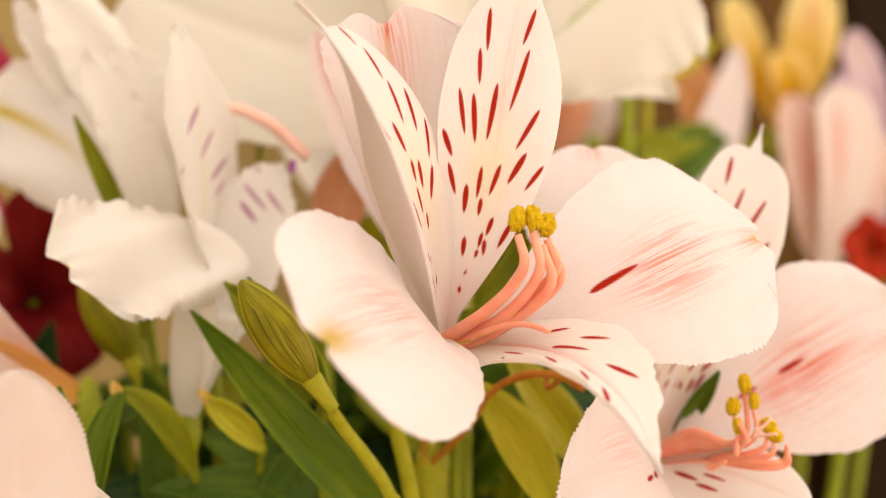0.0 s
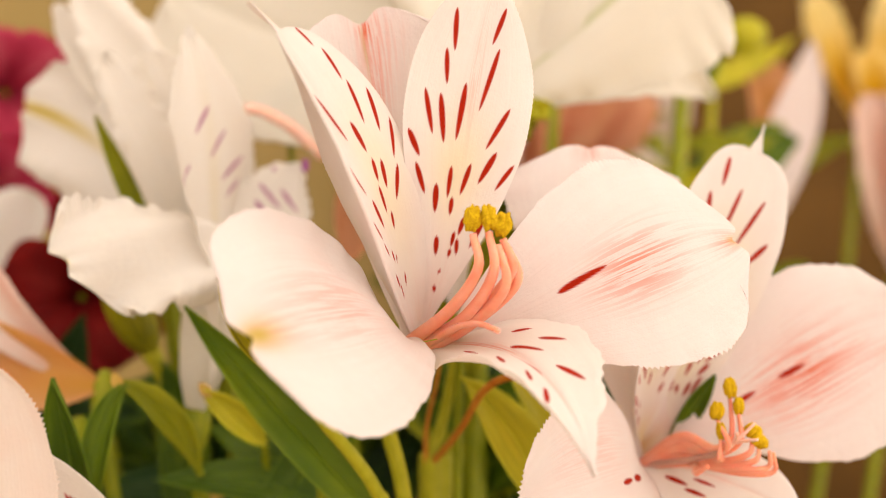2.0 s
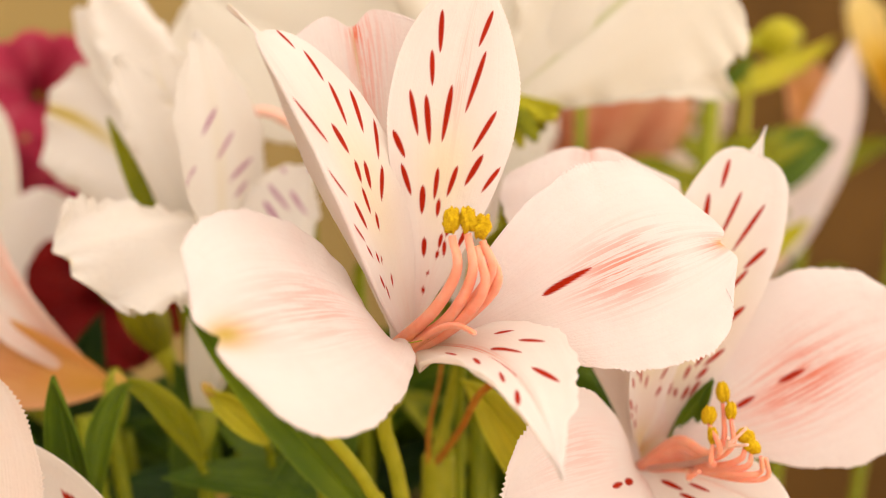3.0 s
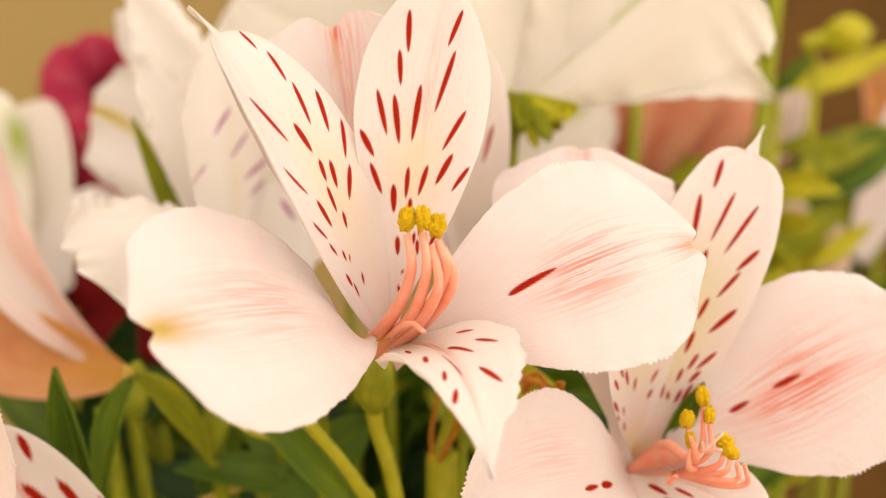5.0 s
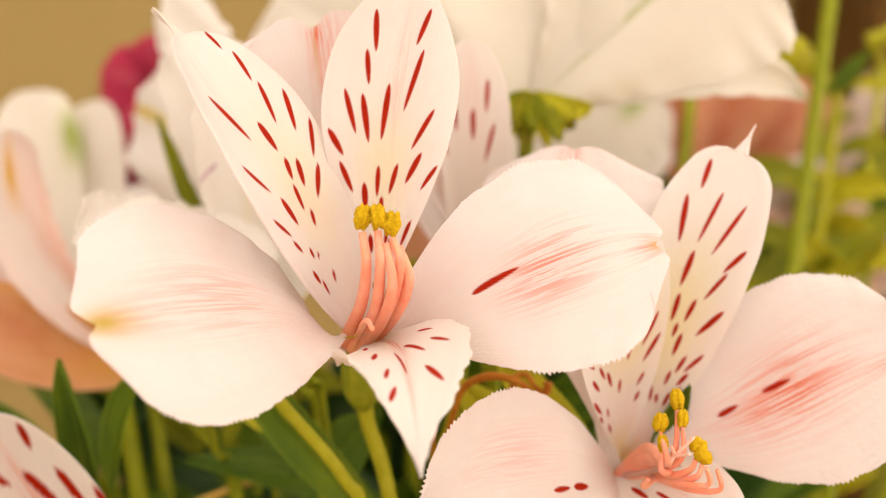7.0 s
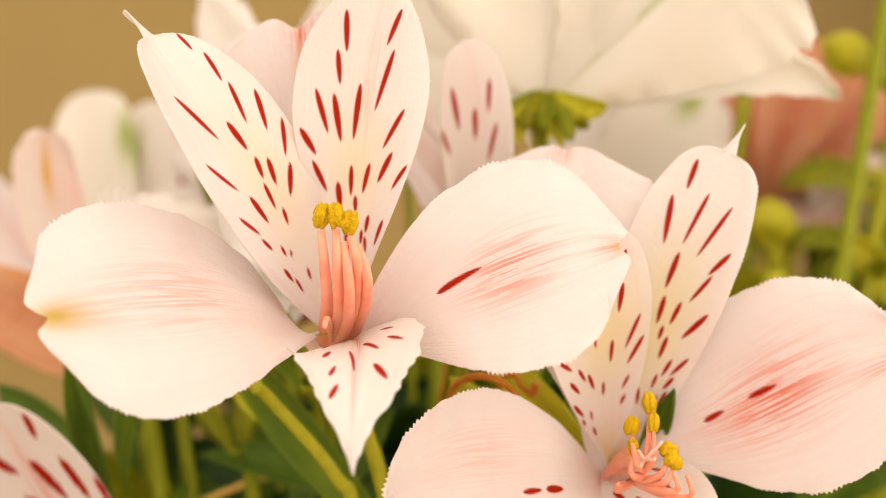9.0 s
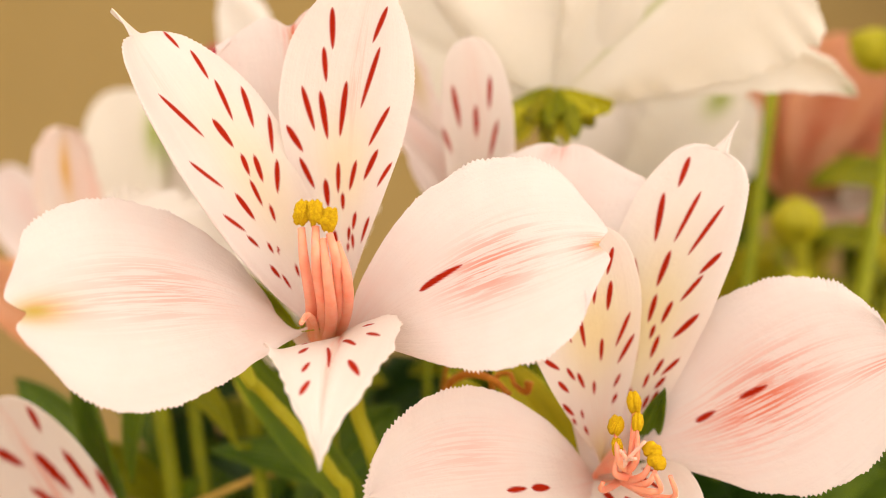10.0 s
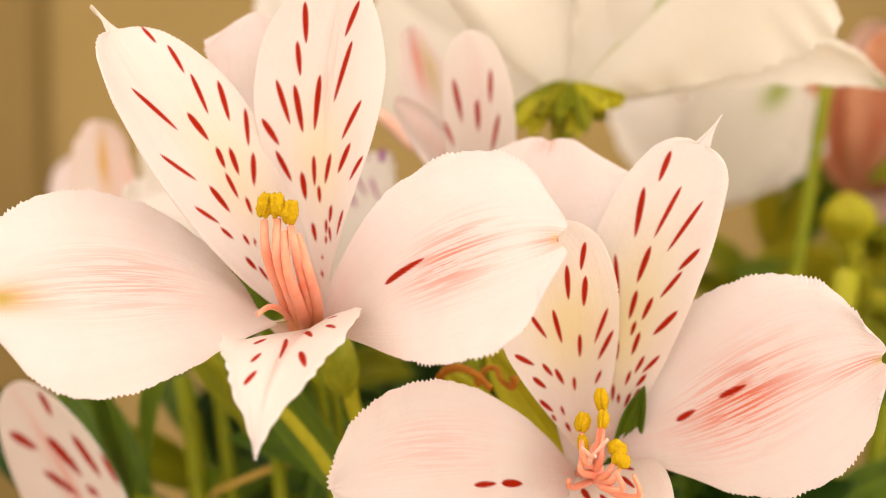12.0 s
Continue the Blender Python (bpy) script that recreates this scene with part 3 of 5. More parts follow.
def second_flower():
    f = thing("alstroemeria_flower", BASE_B, "open blush-white alstroemeria with a coral flush on its outer tepals", "flower", "alstroemeria flowers in the bouquet")
    tepal(f, "inner_tepal", shape(((2.14, -0.02, -4.8), (2.62, -0.41, -3.16), (3.23, -1, -1.16), (3.92, -0.27, 0.05)), (0.06, -1.02, 0.12), (-0.16, -1, 0.19), 0.70, 0.83, 0.45, 0.64, 0.29, 0, 0.04, 0.1), INNER_TEPAL, **HERO, wave=0.012, teeth=0.02, heart=[(0.0, 0.42, 0.6, 0.2, 0.55), (0, 0, 1, 0.10, 0.9)], blush=[(0, 0.02, 1, 0.14, 0.35)],
          marks=[(-0.07, 0.61, -0.07, 0.52), (-0.63, 0.85, -0.43, 0.77), (-0.6, 0.74, -0.37, 0.62), (0, 0.78, -0.07, 0.64), (0.53, 0.77, 0.23, 0.62), (0.77, 0.66, 0.53, 0.59), (0.6, 0.59, 0.4, 0.51), (-0.57, 0.56, -0.3, 0.47), (-0.03, 0.5, 0, 0.43), (0.27, 0.5, 0.23, 0.44), (0.8, 0.5, 0.53, 0.42), (0.13, 0.43, 0.13, 0.39), (0.27, 0.41, 0.27, 0.35), (-0.1, 0.37, 0, 0.32), (0.53, 0.36, 0.47, 0.31), (0.83, 0.38, 0.63, 0.32), (0.37, 0.31, 0.37, 0.27), (0.73, 0.32, 0.63, 0.28), (0.1, 0.26, 0.2, 0.22), (0.57, 0.26, 0.57, 0.22), (0.73, 0.28, 0.7, 0.23), (0.3, 0.24, 0.37, 0.22), (-0.83, 0.57, -0.63, 0.53)])
    tepal(f, "inner_tepal", shape(((2.2, -0.06, -4.64), (2.09, -0.85, -3.01), (1.97, -1.62, -1.98), (1.93, -2.23, -1.37)), (0.4, -0.85, 0.33), (0.44, -0.8, 0.38), 0.90, 0.96, 0.54, 0.70, 0.30, 0, -0.06, 0), INNER_TEPAL, **HERO, wave=0.012, teeth=0.02, heart=[(0.2, 0.48, 0.6, 0.2, 0.55), (0, 0, 1, 0.10, 0.9)], blush=[(0, 0.02, 1, 0.16, 0.4)],
          marks=[(0.63, 0.92, 0.3, 0.74), (0.8, 0.78, 0.57, 0.67), (0.4, 0.72, 0.27, 0.58), (0.6, 0.64, 0.47, 0.53), (-0.37, 0.62, -0.23, 0.48), (0, 0.57, 0, 0.43), (0.33, 0.43, 0.27, 0.35), (0.83, 0.49, 0.57, 0.38), (0.9, 0.41, 0.63, 0.32), (-0.87, 0.52, -0.63, 0.42), (-0.47, 0.4, -0.37, 0.33), (-0.27, 0.35, -0.2, 0.28), (0.07, 0.29, 0.03, 0.24), (-0.77, 0.38, -0.63, 0.31), (-0.93, 0.29, -0.8, 0.22), (-0.5, 0.22, -0.53, 0.18), (-0.9, 0.21, -0.9, 0.18), (0.7, 0.28, 0.57, 0.24), (-0.57, 0.62, -0.53, 0.58), (-0.63, 0.16, -0.63, 0.12), (0.67, 0.22, 0.57, 0.19)])
    tepal(f, "outer_tepal", shape(((2.15, -0.11, -4.59), (3.5, -0.51, -3.39), (4.7, -0.94, -3.32), (6.09, -1.22, -2.79)), (0.05, -1.04, 0.17), (-0.06, -0.92, 0.41), 1.39, 1.19, 0.73, 0.43, -0.28, 0.1, 0.01, 0), PINK_TEPAL, **HERO, frill=0.012, wave=0.025, teeth=0.05, mark_width=0.045, skew=0.8, blush=[(0.10, 0.54, 0.36, 0.19, 1.0), (0.0, 0.92, 0.12, 0.10, 0.5), (0, 0.97, 0.6, 0.05, 0.2), (0, 0.0, 1, 0.13, 0.45)], heart=[(0, 1.0, 0.10, 0.03, 0.8), (0, 0, 1, 0.08, 0.8)],
          marks=[(0.03, 0.48, -0.03, 0.57), (0.17, 0.32, 0.1, 0.39)])
    tepal(f, "outer_tepal", shape(((2.14, -0.24, -4.81), (1.8, -2.06, -4.37), (0.65, -2.97, -4.35), (-0.29, -2.99, -4.52)), (0.04, -1.06, 0.45), (0.08, -0.96, 0.14), 1.22, 0.92, 0.67, 0.33, -0.03, 0, 0.04, 0), PINK_TEPAL, **HERO, frill=0.012, wave=0.02, teeth=0.05, mark_width=0.05, blush=[(0.35, 0.62, 0.3, 0.2, 0.22), (0, 0.0, 1, 0.13, 0.3)],
          marks=[(-0.07, 0.46, -0.07, 0.38), (-0.07, 0.36, -0.1, 0.28)])
    tepal(f, "outer_tepal", shape(((2.11, -0.16, -4.78), (1.58, -0.85, -2.94), (1.34, -0.68, -1.42), (1.52, 0.36, -0.24)), (-0.04, -0.99, 0.2), (-0.13, -0.99, 0.4), 1.25, 1.90, 0.46, 0.51, -0.16, 0.1, 0.04, 0), PINK_TEPAL, **HERO, frill=0.012, wave=0.02, teeth=0.045, blush=[(0, 0.98, 0.2, 0.04, 0.5)])
    tepal(f, "lower_tepal", shape(((2.14, -0.13, -4.79), (2.36, -0.61, -4.53), (3.05, -1.43, -4.74), (3.63, -2.32, -5.01)), (-0.01, -0.52, 1), (0.11, -0.94, 0.38), 0.71, 0.54, 0.67, -0.54, 0.27, 0, 0.02, 0), INNER_TEPAL, **HERO, wave=0.01, teeth=0.012, ridge=0.05, blush=[(0, 0.5, 0.1, 0.3, 0.4)], marks=[(0.4, 0.35, 0.45, 0.5), (0.25, 0.5, 0.27, 0.62), (-0.3, 0.45, -0.32, 0.6), (0.55, 0.5, 0.6, 0.62), (-0.5, 0.35, -0.55, 0.45)])
    hub = (2.16, -0.3, -4.78)
    # anther place, half size, the point below it where its filament turns up, the height at which it leaves the bundle
    stamens = (
        ((2.80, -1.93, -3.39), (0.088, 0.085, 0.150), (2.78, -2.05, -4.00), -4.24), ((2.86, -2.08, -3.60), (0.075, 0.075, 0.125), (2.86, -2.15, -4.05), -4.30),
        ((2.59, -2.01, -3.67), (0.098, 0.090, 0.135), (2.66, -2.25, -4.05), -4.26), ((2.62, -2.10, -3.92), (0.070, 0.070, 0.125), (2.60, -2.10, -4.25), -4.36),
        ((3.05, -2.13, -3.93), (0.125, 0.105, 0.110), (2.96, -2.18, -4.22), -4.40), ((3.11, -2.19, -4.05), (0.125, 0.110, 0.100), (3.02, -2.25, -4.30), -4.46),
    )
    for n, (at, size, turn, leave) in enumerate(stamens):
        foot = (at[0], at[1], at[2] - size[2] * 0.8)
        g = filament(f, [hub, (2.50, -0.95, leave - 0.06 * (n % 2)), (2.66 + 0.02 * n, -1.75, leave), turn, foot], 0.095, 0.024)
        anther(g, at, size, (0.15 * (n % 3 - 1), 0.1, 1) if n < 4 else (0.5, 0.1, 0.8), n * 2.9 + 1, 0.13)
    for end, bow in (((3.28, -2.25, -4.20), (3.33, -2.16, -4.47)), ((3.12, -2.5, -4.12), (3.17, -2.35, -4.36)), ((2.45, -2.1, -4.38), (2.40, -1.9, -4.50))):
        filament(f, [hub, (2.55, -1.2, -4.56), (2.5 * 0.4 + bow[0] * 0.6, bow[1] + 0.2, bow[2] - 0.06), bow, end], 0.06, 0.028)
    for tip in ((2.98, -2.34, -3.78), (2.90, -2.62, -3.93), (2.70, -2.45, -3.88)):
        filament(f, [hub, (2.5, -1.4, -4.45), (2.66, -2.05, -4.2), (2.75, -2.23, -4.05), tip], 0.045, 0.020, PALE_FILAMENT, "style")
    part("ovary", lump_mesh((2.05, 0.4, -5.2), (0.32, 0.32, 0.5), (0.0, -0.9, 0.6), 5.0, 0.08), OVARY, f)
    stem(f, [(2.0, 0.5, -5.3), (1.9, 0.9, -6.2), (1.5, 1.2, -9), (0.6, 1.8, -30)], [0.24, 0.16, 0.16, 0.2], PALE_STEM)
    return f


front_flower()
second_flower()


# ---- flowers behind ----
def other_flower(label, base, parts, green=OVARY):
    f = thing("alstroemeria_flower", base, label, "flower", "alstroemeria flowers in the bouquet")
    for name, s, mat, kw in parts:
        tepal(f, name, s, mat, **kw)
    part("ovary", lump_mesh((base[0], base[1], base[2] - 0.25), (0.22, 0.22, 0.5), (0, 0.1, 1), base[0], 0.08), green, f)
    stem(f, [(base[0], base[1], base[2] - 0.35), *to_table((base[0], base[1], base[2] - 1.0))], [0.19, 0.12, 0.13, 0.15, 0.18])
    return f


MID = dict(nu=61, nv=91)
white = other_flower("white alstroemeria with faint purple streaks", (-3.98, 2.9, -4.35), [
    ("inner_tepal", shape(((-3.94, 2.82, -4.39), (-3.76, 2.95, -2.31), (-3.49, 2.94, -0.44), (-4.05, 3, 1.49)), (0.41, 0.11, 0.01), (0.36, -0.42, 0.15), 1.40, 0.90, 0.80, 0.37, 0.11, 0, -0.16, 0), WHITE_TEPAL, dict(nu=71, nv=131, wave=0.04, frill=0.03, heart=[(0, 0.5, 0.12, 0.3, 0.15)], marks=[(0.03, 0.79, -0.3, 0.72), (0.3, 0.72, -0.03, 0.66), (0.67, 0.65, 0.2, 0.6), (-0.53, 0.63, -1, 0.59), (0.57, 0.59, 0.3, 0.55)])),
    ("outer_tepal", shape(((-3.10, 2.4, -2.0), (-4.02, 1.5, -1.72), (-5.05, 1.05, -1.70), (-6.05, 1.1, -1.98)), (-0.1, -1, 0.5), (-0.15, -1, 0.40), 0.98, 0.42, 0.16, -0.45, -0.40, 0.30, 0.00, 0, 0.75), WHITE_TEPAL, dict(nu=101, nv=181, wave=0.06, teeth=0.045, teeth_period=0.11, frill=0.06, heart=[(0, 1.0, 0.08, 0.04, 0.8)])),
    ("inner_tepal", shape(((-3.9, 2.8, -4.2), (-3.6, 3.2, -2.6), (-2.9, 3.6, -1.5), (-2.3, 3.9, -0.6)), (0, -1, 0.3), (0, -1, 0.3), 0.78, 1.00, 0.75, 0.50, 0.20, 0, 0.00, 0), WHITE_TEPAL, dict(nu=71, nv=131, wave=0.04, frill=0.03, marks=[(-0.6, 0.82, 0.2, 0.77), (0, 0.85, 0.67, 0.78), (-0.9, 0.92, -0.6, 0.91), (-0.4, 0.75, 0.1, 0.7)])),
])
part("throat", tube_mesh("throat", [(-3.68, 2.75, -2.77), (-3.8, 2.8, -3.34), (-3.91, 2.85, -3.86), (-3.98, 2.9, -4.35)], [0.50, 0.44, 0.33, 0.18], 16), CREAM_TEPAL, white)
other_flower("white flower with an ochre midrib, seen from behind", (-4.3, 6.6, -3.0), [
    ("outer_tepal", shape(((-4.10, 4.7, -2.3), (-4.70, 5.6, -0.95), (-5.75, 6.6, 0.10), (-6.95, 7.6, 0.34)), (-0.1, -1, 0.1), (0, -1, 0.1), 1.12, 0.55, 0.22, -0.35, -0.30, 0.12, 0.00, 0), WHITE_TEPAL, dict(nu=71, nv=131, wave=0.05, frill=0.03, heart=[(0.0, 0.9, 0.10, 0.32, 1.0)])),
    ("inner_tepal", shape(((-4.0, 4.0, -2.2), (-4.35, 3.9, -0.9), (-4.85, 3.9, 0.3), (-5.35, 4.1, 1.12)), (0.3, -1, 0.1), (0.4, -1, 0.1), 0.46, 0.60, 0.50, 0.22, 0.15, 0, 0.00, 0), WHITE_TEPAL, dict(nu=71, nv=131, wave=0.03, frill=0.03)),
    ("outer_tepal", shape(((-4.11, 5.4, -1.2), (-4.5, 5.7, 0.2), (-5.2, 6.0, 1.5), (-5.85, 6.3, 2.62)), (0, -1, 0.1), (0, -1, 0.1), 0.62, 0.80, 0.62, 0.40, 0.20, 0, 0.00, 0), WHITE_TEPAL, dict(nu=71, nv=131, wave=0.04, frill=0.03)),
    ("inner_tepal", shape(((-4.6, 6.5, -1.2), (-5.3, 6.8, 0.2), (-5.9, 7.0, 1.3), (-6.25, 7.1, 2.12)), (0.2, -1, 0.1), (0.2, -1, 0.1), 0.30, 0.80, 0.45, 0.50, 0.30, 0, 0.00, 0), WHITE_TEPAL, dict(nu=41, nv=91, wave=0.03, frill=0.02)),
    ("outer_tepal", shape(((-3.9, 4.6, -1.83), (-4.15, 4.9, -0.65), (-4.42, 5.0, 0.40), (-4.70, 5.1, 1.22)), (0, -1, 0.1), (0, -1, 0.1), 0.52, 0.80, 0.28, 0.40, 0.20, 0.06, 0.00, 0), WHITE_TEPAL, dict(nu=71, nv=131, wave=0.04, frill=0.03, heart=[(-0.3, 0.6, 0.1, 0.25, 0.4)])),
])
other_flower("large ivory-white flower seen from behind", (0.76, 3.85, 0.44), [
    ("outer_tepal", shape(((0.76, 3.85, 0.30), (1.75, 3.4, 1.15), (2.8, 3.0, 2.15), (3.92, 3.1, 3.12)), (0, -1, -0.1), (0.15, -1, -0.1), 2.15, 0.95, 0.14, -0.10, -0.22, 0.0, 0.00, 0), CREAM_TEPAL, dict(nu=101, nv=161, frill=0.05, wave=0.06, teeth=0.05, teeth_period=0.3, heart=[(0.0, 0.5, 0.03, 0.4, 0.55)], ridge=0.02)),
    ("outer_tepal", shape(((0.76, 4.1, 0.34), (2.55, 4.2, 1.12), (4.46, 4.9, 1.36), (5.60, 6.1, 0.55)), (0, -1, -0.1), (0, -1, -0.1), 0.55, 0.60, 0.75, 0.30, 0.20, 0, 0.00, 0), CREAM_TEPAL, dict(**MID, wave=0.03, frill=0.02, heart=[(0, 1, 0.6, 0.035, 0.8)])),
    ("outer_tepal", shape(((0.76, 3.85, 0.44), (-1.46, 5.2, 1.27), (-2.68, 7.2, 1.64), (-4.25, 8.3, 2.59)), (0, -1, 0.1), (0, -1, 0.1), 2.00, 0.50, 0.30, 0.20, 0.15, 0, 0.00, 0), CREAM_TEPAL, dict(**MID, wave=0.05, ridge=0.04, frill=0.03)),
    ("outer_tepal", shape(((0.76, 3.85, 0.44), (0.85, 3.2, 2.2), (0.9, 3, 3.9), (0.9, 3.4, 5.6)), (0.1, -1, 0.1), (0.05, -1, 0.1), 2.20, 0.70, 0.60, 0.45, 0.20, 0, 0.00, 0), CREAM_TEPAL, dict(**MID, wave=0.10, ridge=0.02)),
    *[("bract", shape(((0.80 + 0.1 * x, 3.85, 0.62), (0.80 + 0.35 * x, 3.55, 0.45), (0.80 + 0.75 * x, 3.4, 0.22), (0.80 + 0.95 * x, 3.35 + d, low)), (0.4 * x, -1, 0.2), (0.2 * x, -1, 0.3), 0.17, 0.6, 0.5, -0.7, -0.5), leaf, dict(nu=21, nv=35, thick=0.04, wave=0.03)) for x, d, low, leaf in ((-0.85, 0.1, 0.10, YOUNG_LEAF), (-0.45, -0.1, -0.28, BRACT), (-0.05, 0.15, -0.42, BUD), (0.35, -0.05, -0.30, BRACT), (0.75, 0.1, -0.02, BUD), (1.05, 0.2, 0.30, BRACT), (0.1, -0.3, -0.05, YOUNG_LEAF), (-0.65, -0.25, -0.12, BRACT), (0.55, -0.3, -0.2, YOUNG_LEAF), (-0.25, -0.35, 0.05, BUD), (0.85, -0.3, 0.15, BRACT))],
], green=BRACT)
other_flower("peach-pink alstroemeria with an orange throat", (-5.4, 3.6, -4.1), [
    ("outer_tepal", shape(((-5.5, 3.7, -4.1), (-7, 4, -3.4), (-8.3, 4.1, -1.9), (-8.15, 4.25, -0.1)), (0.2, -1, 0.1), (0.2, -1, 0.1), 0.62, 0.80, 0.28, 0.50, 0.45, 0, 0.00, 0), PALE_PEACH_TEPAL, dict(**MID, wave=0.03, frill=0.02, blush=[(0.7, 0.5, 0.4, 0.35, 0.8), (0, 0.1, 1, 0.2, 0.6)], heart=[(0, 0, 1, 0.16, 0.9), (0.05, 0.86, 0.14, 0.10, 1.0)])),
    ("outer_tepal", shape(((-5.4, 3.5, -4.1), (-6.8, 3.8, -4), (-8.3, 4.2, -3.65), (-10.2, 4.6, -2.7)), (0.2, -1, 0.3), (0.2, -1, 0.3), 0.78, 0.70, 0.50, 0.40, 0.10, 0, 0.00, 0), CORAL_TEPAL, dict(**MID, wave=0.03, heart=[(0, 0, 1, 0.45, 0.95), (1, 0.5, 0.35, 0.5, 0.5)], blush=[(0, 0.5, 0.3, 0.3, 0.5)])),
])
other_flower("pale spotted alstroemeria low at the edge", (-6.4, -1.6, -8.3), [
    # Pale peach on this white tepal puts its pinkish shade into the colour.
    ("outer_tepal", shape(((-6.6, -2.5, -8.2), (-6.63, -2.69, -6.15), (-6.62, -2.92, -4.28), (-6.51, -3.2, -2.59)), (0.2, -1, 0.2), (0.19, -1, 0.2), 0.94, 0.85, 0.52, 0.50, 0.20, 0, -0.00, 0), PALE_PEACH_TEPAL, dict(nu=81, nv=201, wave=0.02, teeth=0.05)),
    ("inner_tepal", shape(((-6.19, -0.49, -8.22), (-4.91, -0.09, -7.77), (-5.06, -0.12, -6.39), (-6.79, -0.5, -4.12)), (-0.15, -0.98, 0.14), (-0.25, -0.96, 0.14), 1.04, 0.85, 0.45, 0.48, 0.27, 0, 0.08, 0), INNER_TEPAL, dict(**MID, wave=0.02, blush=[(-0.1, 0.6, 0.15, 0.4, 0.8)], mark_width=0.075, marks=[(0.8, 0.96, 0.43, 0.91), (-0.7, 0.93, -0.33, 0.87), (0.53, 0.85, 0.57, 0.75), (0.93, 0.79, 0.93, 0.72), (-0.4, 0.82, -0.03, 0.73), (0, 0.88, 0.2, 0.77), (0.2, 0.74, 0.33, 0.7)])),
])
other_flower("slender white tepals with maroon dashes", (0.3, 2.4, -3.2), [
    ("inner_tepal", shape(((0.24, 2.39, -3.2), (-0.09, 2.01, -1.72), (0.18, 1.75, -0.24), (-0.08, 1.42, 1.26)), (-0.05, -1, 0.11), (0.17, -0.97, 0.12), 0.55, 0.92, 0.39, 0.54, 0.23, 0, -0.01, 0), INNER_TEPAL, dict(**MID, wave=0.02, blush=[(0, 0.8, 0.3, 0.3, 0.15)], marks=[(0.5, 0.87, 0.33, 0.77), (0.53, 0.73, 0.27, 0.61), (-0.03, 0.78, -0.07, 0.68), (-0.67, 0.85, -0.5, 0.72), (-1, 0.72, -0.8, 0.63)])),
    ("outer_tepal", shape(((0.2, 2.9, -3.0), (-0.9, 3.3, -1.2), (-1.5, 3.5, 0.3), (-1.78, 3.6, 1.5)), (0.1, -1, 0.1), (0.1, -1, 0.1), 0.42, 0.80, 0.45, 0.60, 0.40, 0, 0.00, 0), PINK_TEPAL, dict(**MID, wave=0.03, frill=0.02, blush=[(-0.1, 0.85, 0.25, 0.14, 0.9)], heart=[(0.4, 0.8, 0.3, 0.12, 0.6)])),
    ("outer_tepal", shape(((0.3, 2.4, -2.8), (-0.1, 2.2, -1.2), (-0.6, 2, -0.5), (-1.4, 1.9, 0.29)), (0, -1, 0.2), (0, -1, 0.2), 0.33, 0.90, 0.50, 0.50, 0.20, 0, 0.00, 0), PINK_TEPAL, dict(**MID, wave=0.02, blush=[(0, 0.6, 0.5, 0.4, 0.25)])),
])


def rosette(label, centre, facing, mat, size, count=6, spread=0.75, seed=1):
    """An open flower far back: tepals set round an axis that looks along facing."""
    rng = np.random.default_rng(seed)
    f = thing("alstroemeria_flower", centre, label, "flower", "alstroemeria flowers in the bouquet")
    axis = Vector(facing).normalized()
    e = axis.orthogonal().normalized()
    g = axis.cross(e)
    c = Vector(centre)
    for n in range(count):
        a = 6.28319 * (n + rng.uniform(-0.15, 0.15)) / count
        d = e * math.cos(a) + g * math.sin(a)
        long = size * rng.uniform(0.85, 1.12)
        s = shape((c - axis * size * 0.55, c - axis * size * 0.1 + d * long * 0.15, c + axis * size * 0.12 + d * long * spread * 0.7, c + d * long * spread + axis * size * 0.05),
                  axis - d * 0.5, axis + d * 0.2, size * (0.34 if n % 2 else 0.24), 1.1, 0.5, 0.5, -0.1)
        tepal(f, "outer_tepal" if n % 2 else "inner_tepal", s, mat, 25, 37, wave=0.03, heart=[(0, 0.1, 1, 0.25, 0.7)], blush=[(0, 0.6, 0.2, 0.3, 0.5)])
    low = c - axis * size * 0.6
    part("ovary", lump_mesh(low, (size * 0.1, size * 0.1, size * 0.17), axis, seed, 0.08), OVARY, f)
    stem(f, [low, *to_table((low.x, low.y + 0.3, low.z - 1.0))], [0.16, 0.14, 0.15, 0.17, 0.2])
    return f


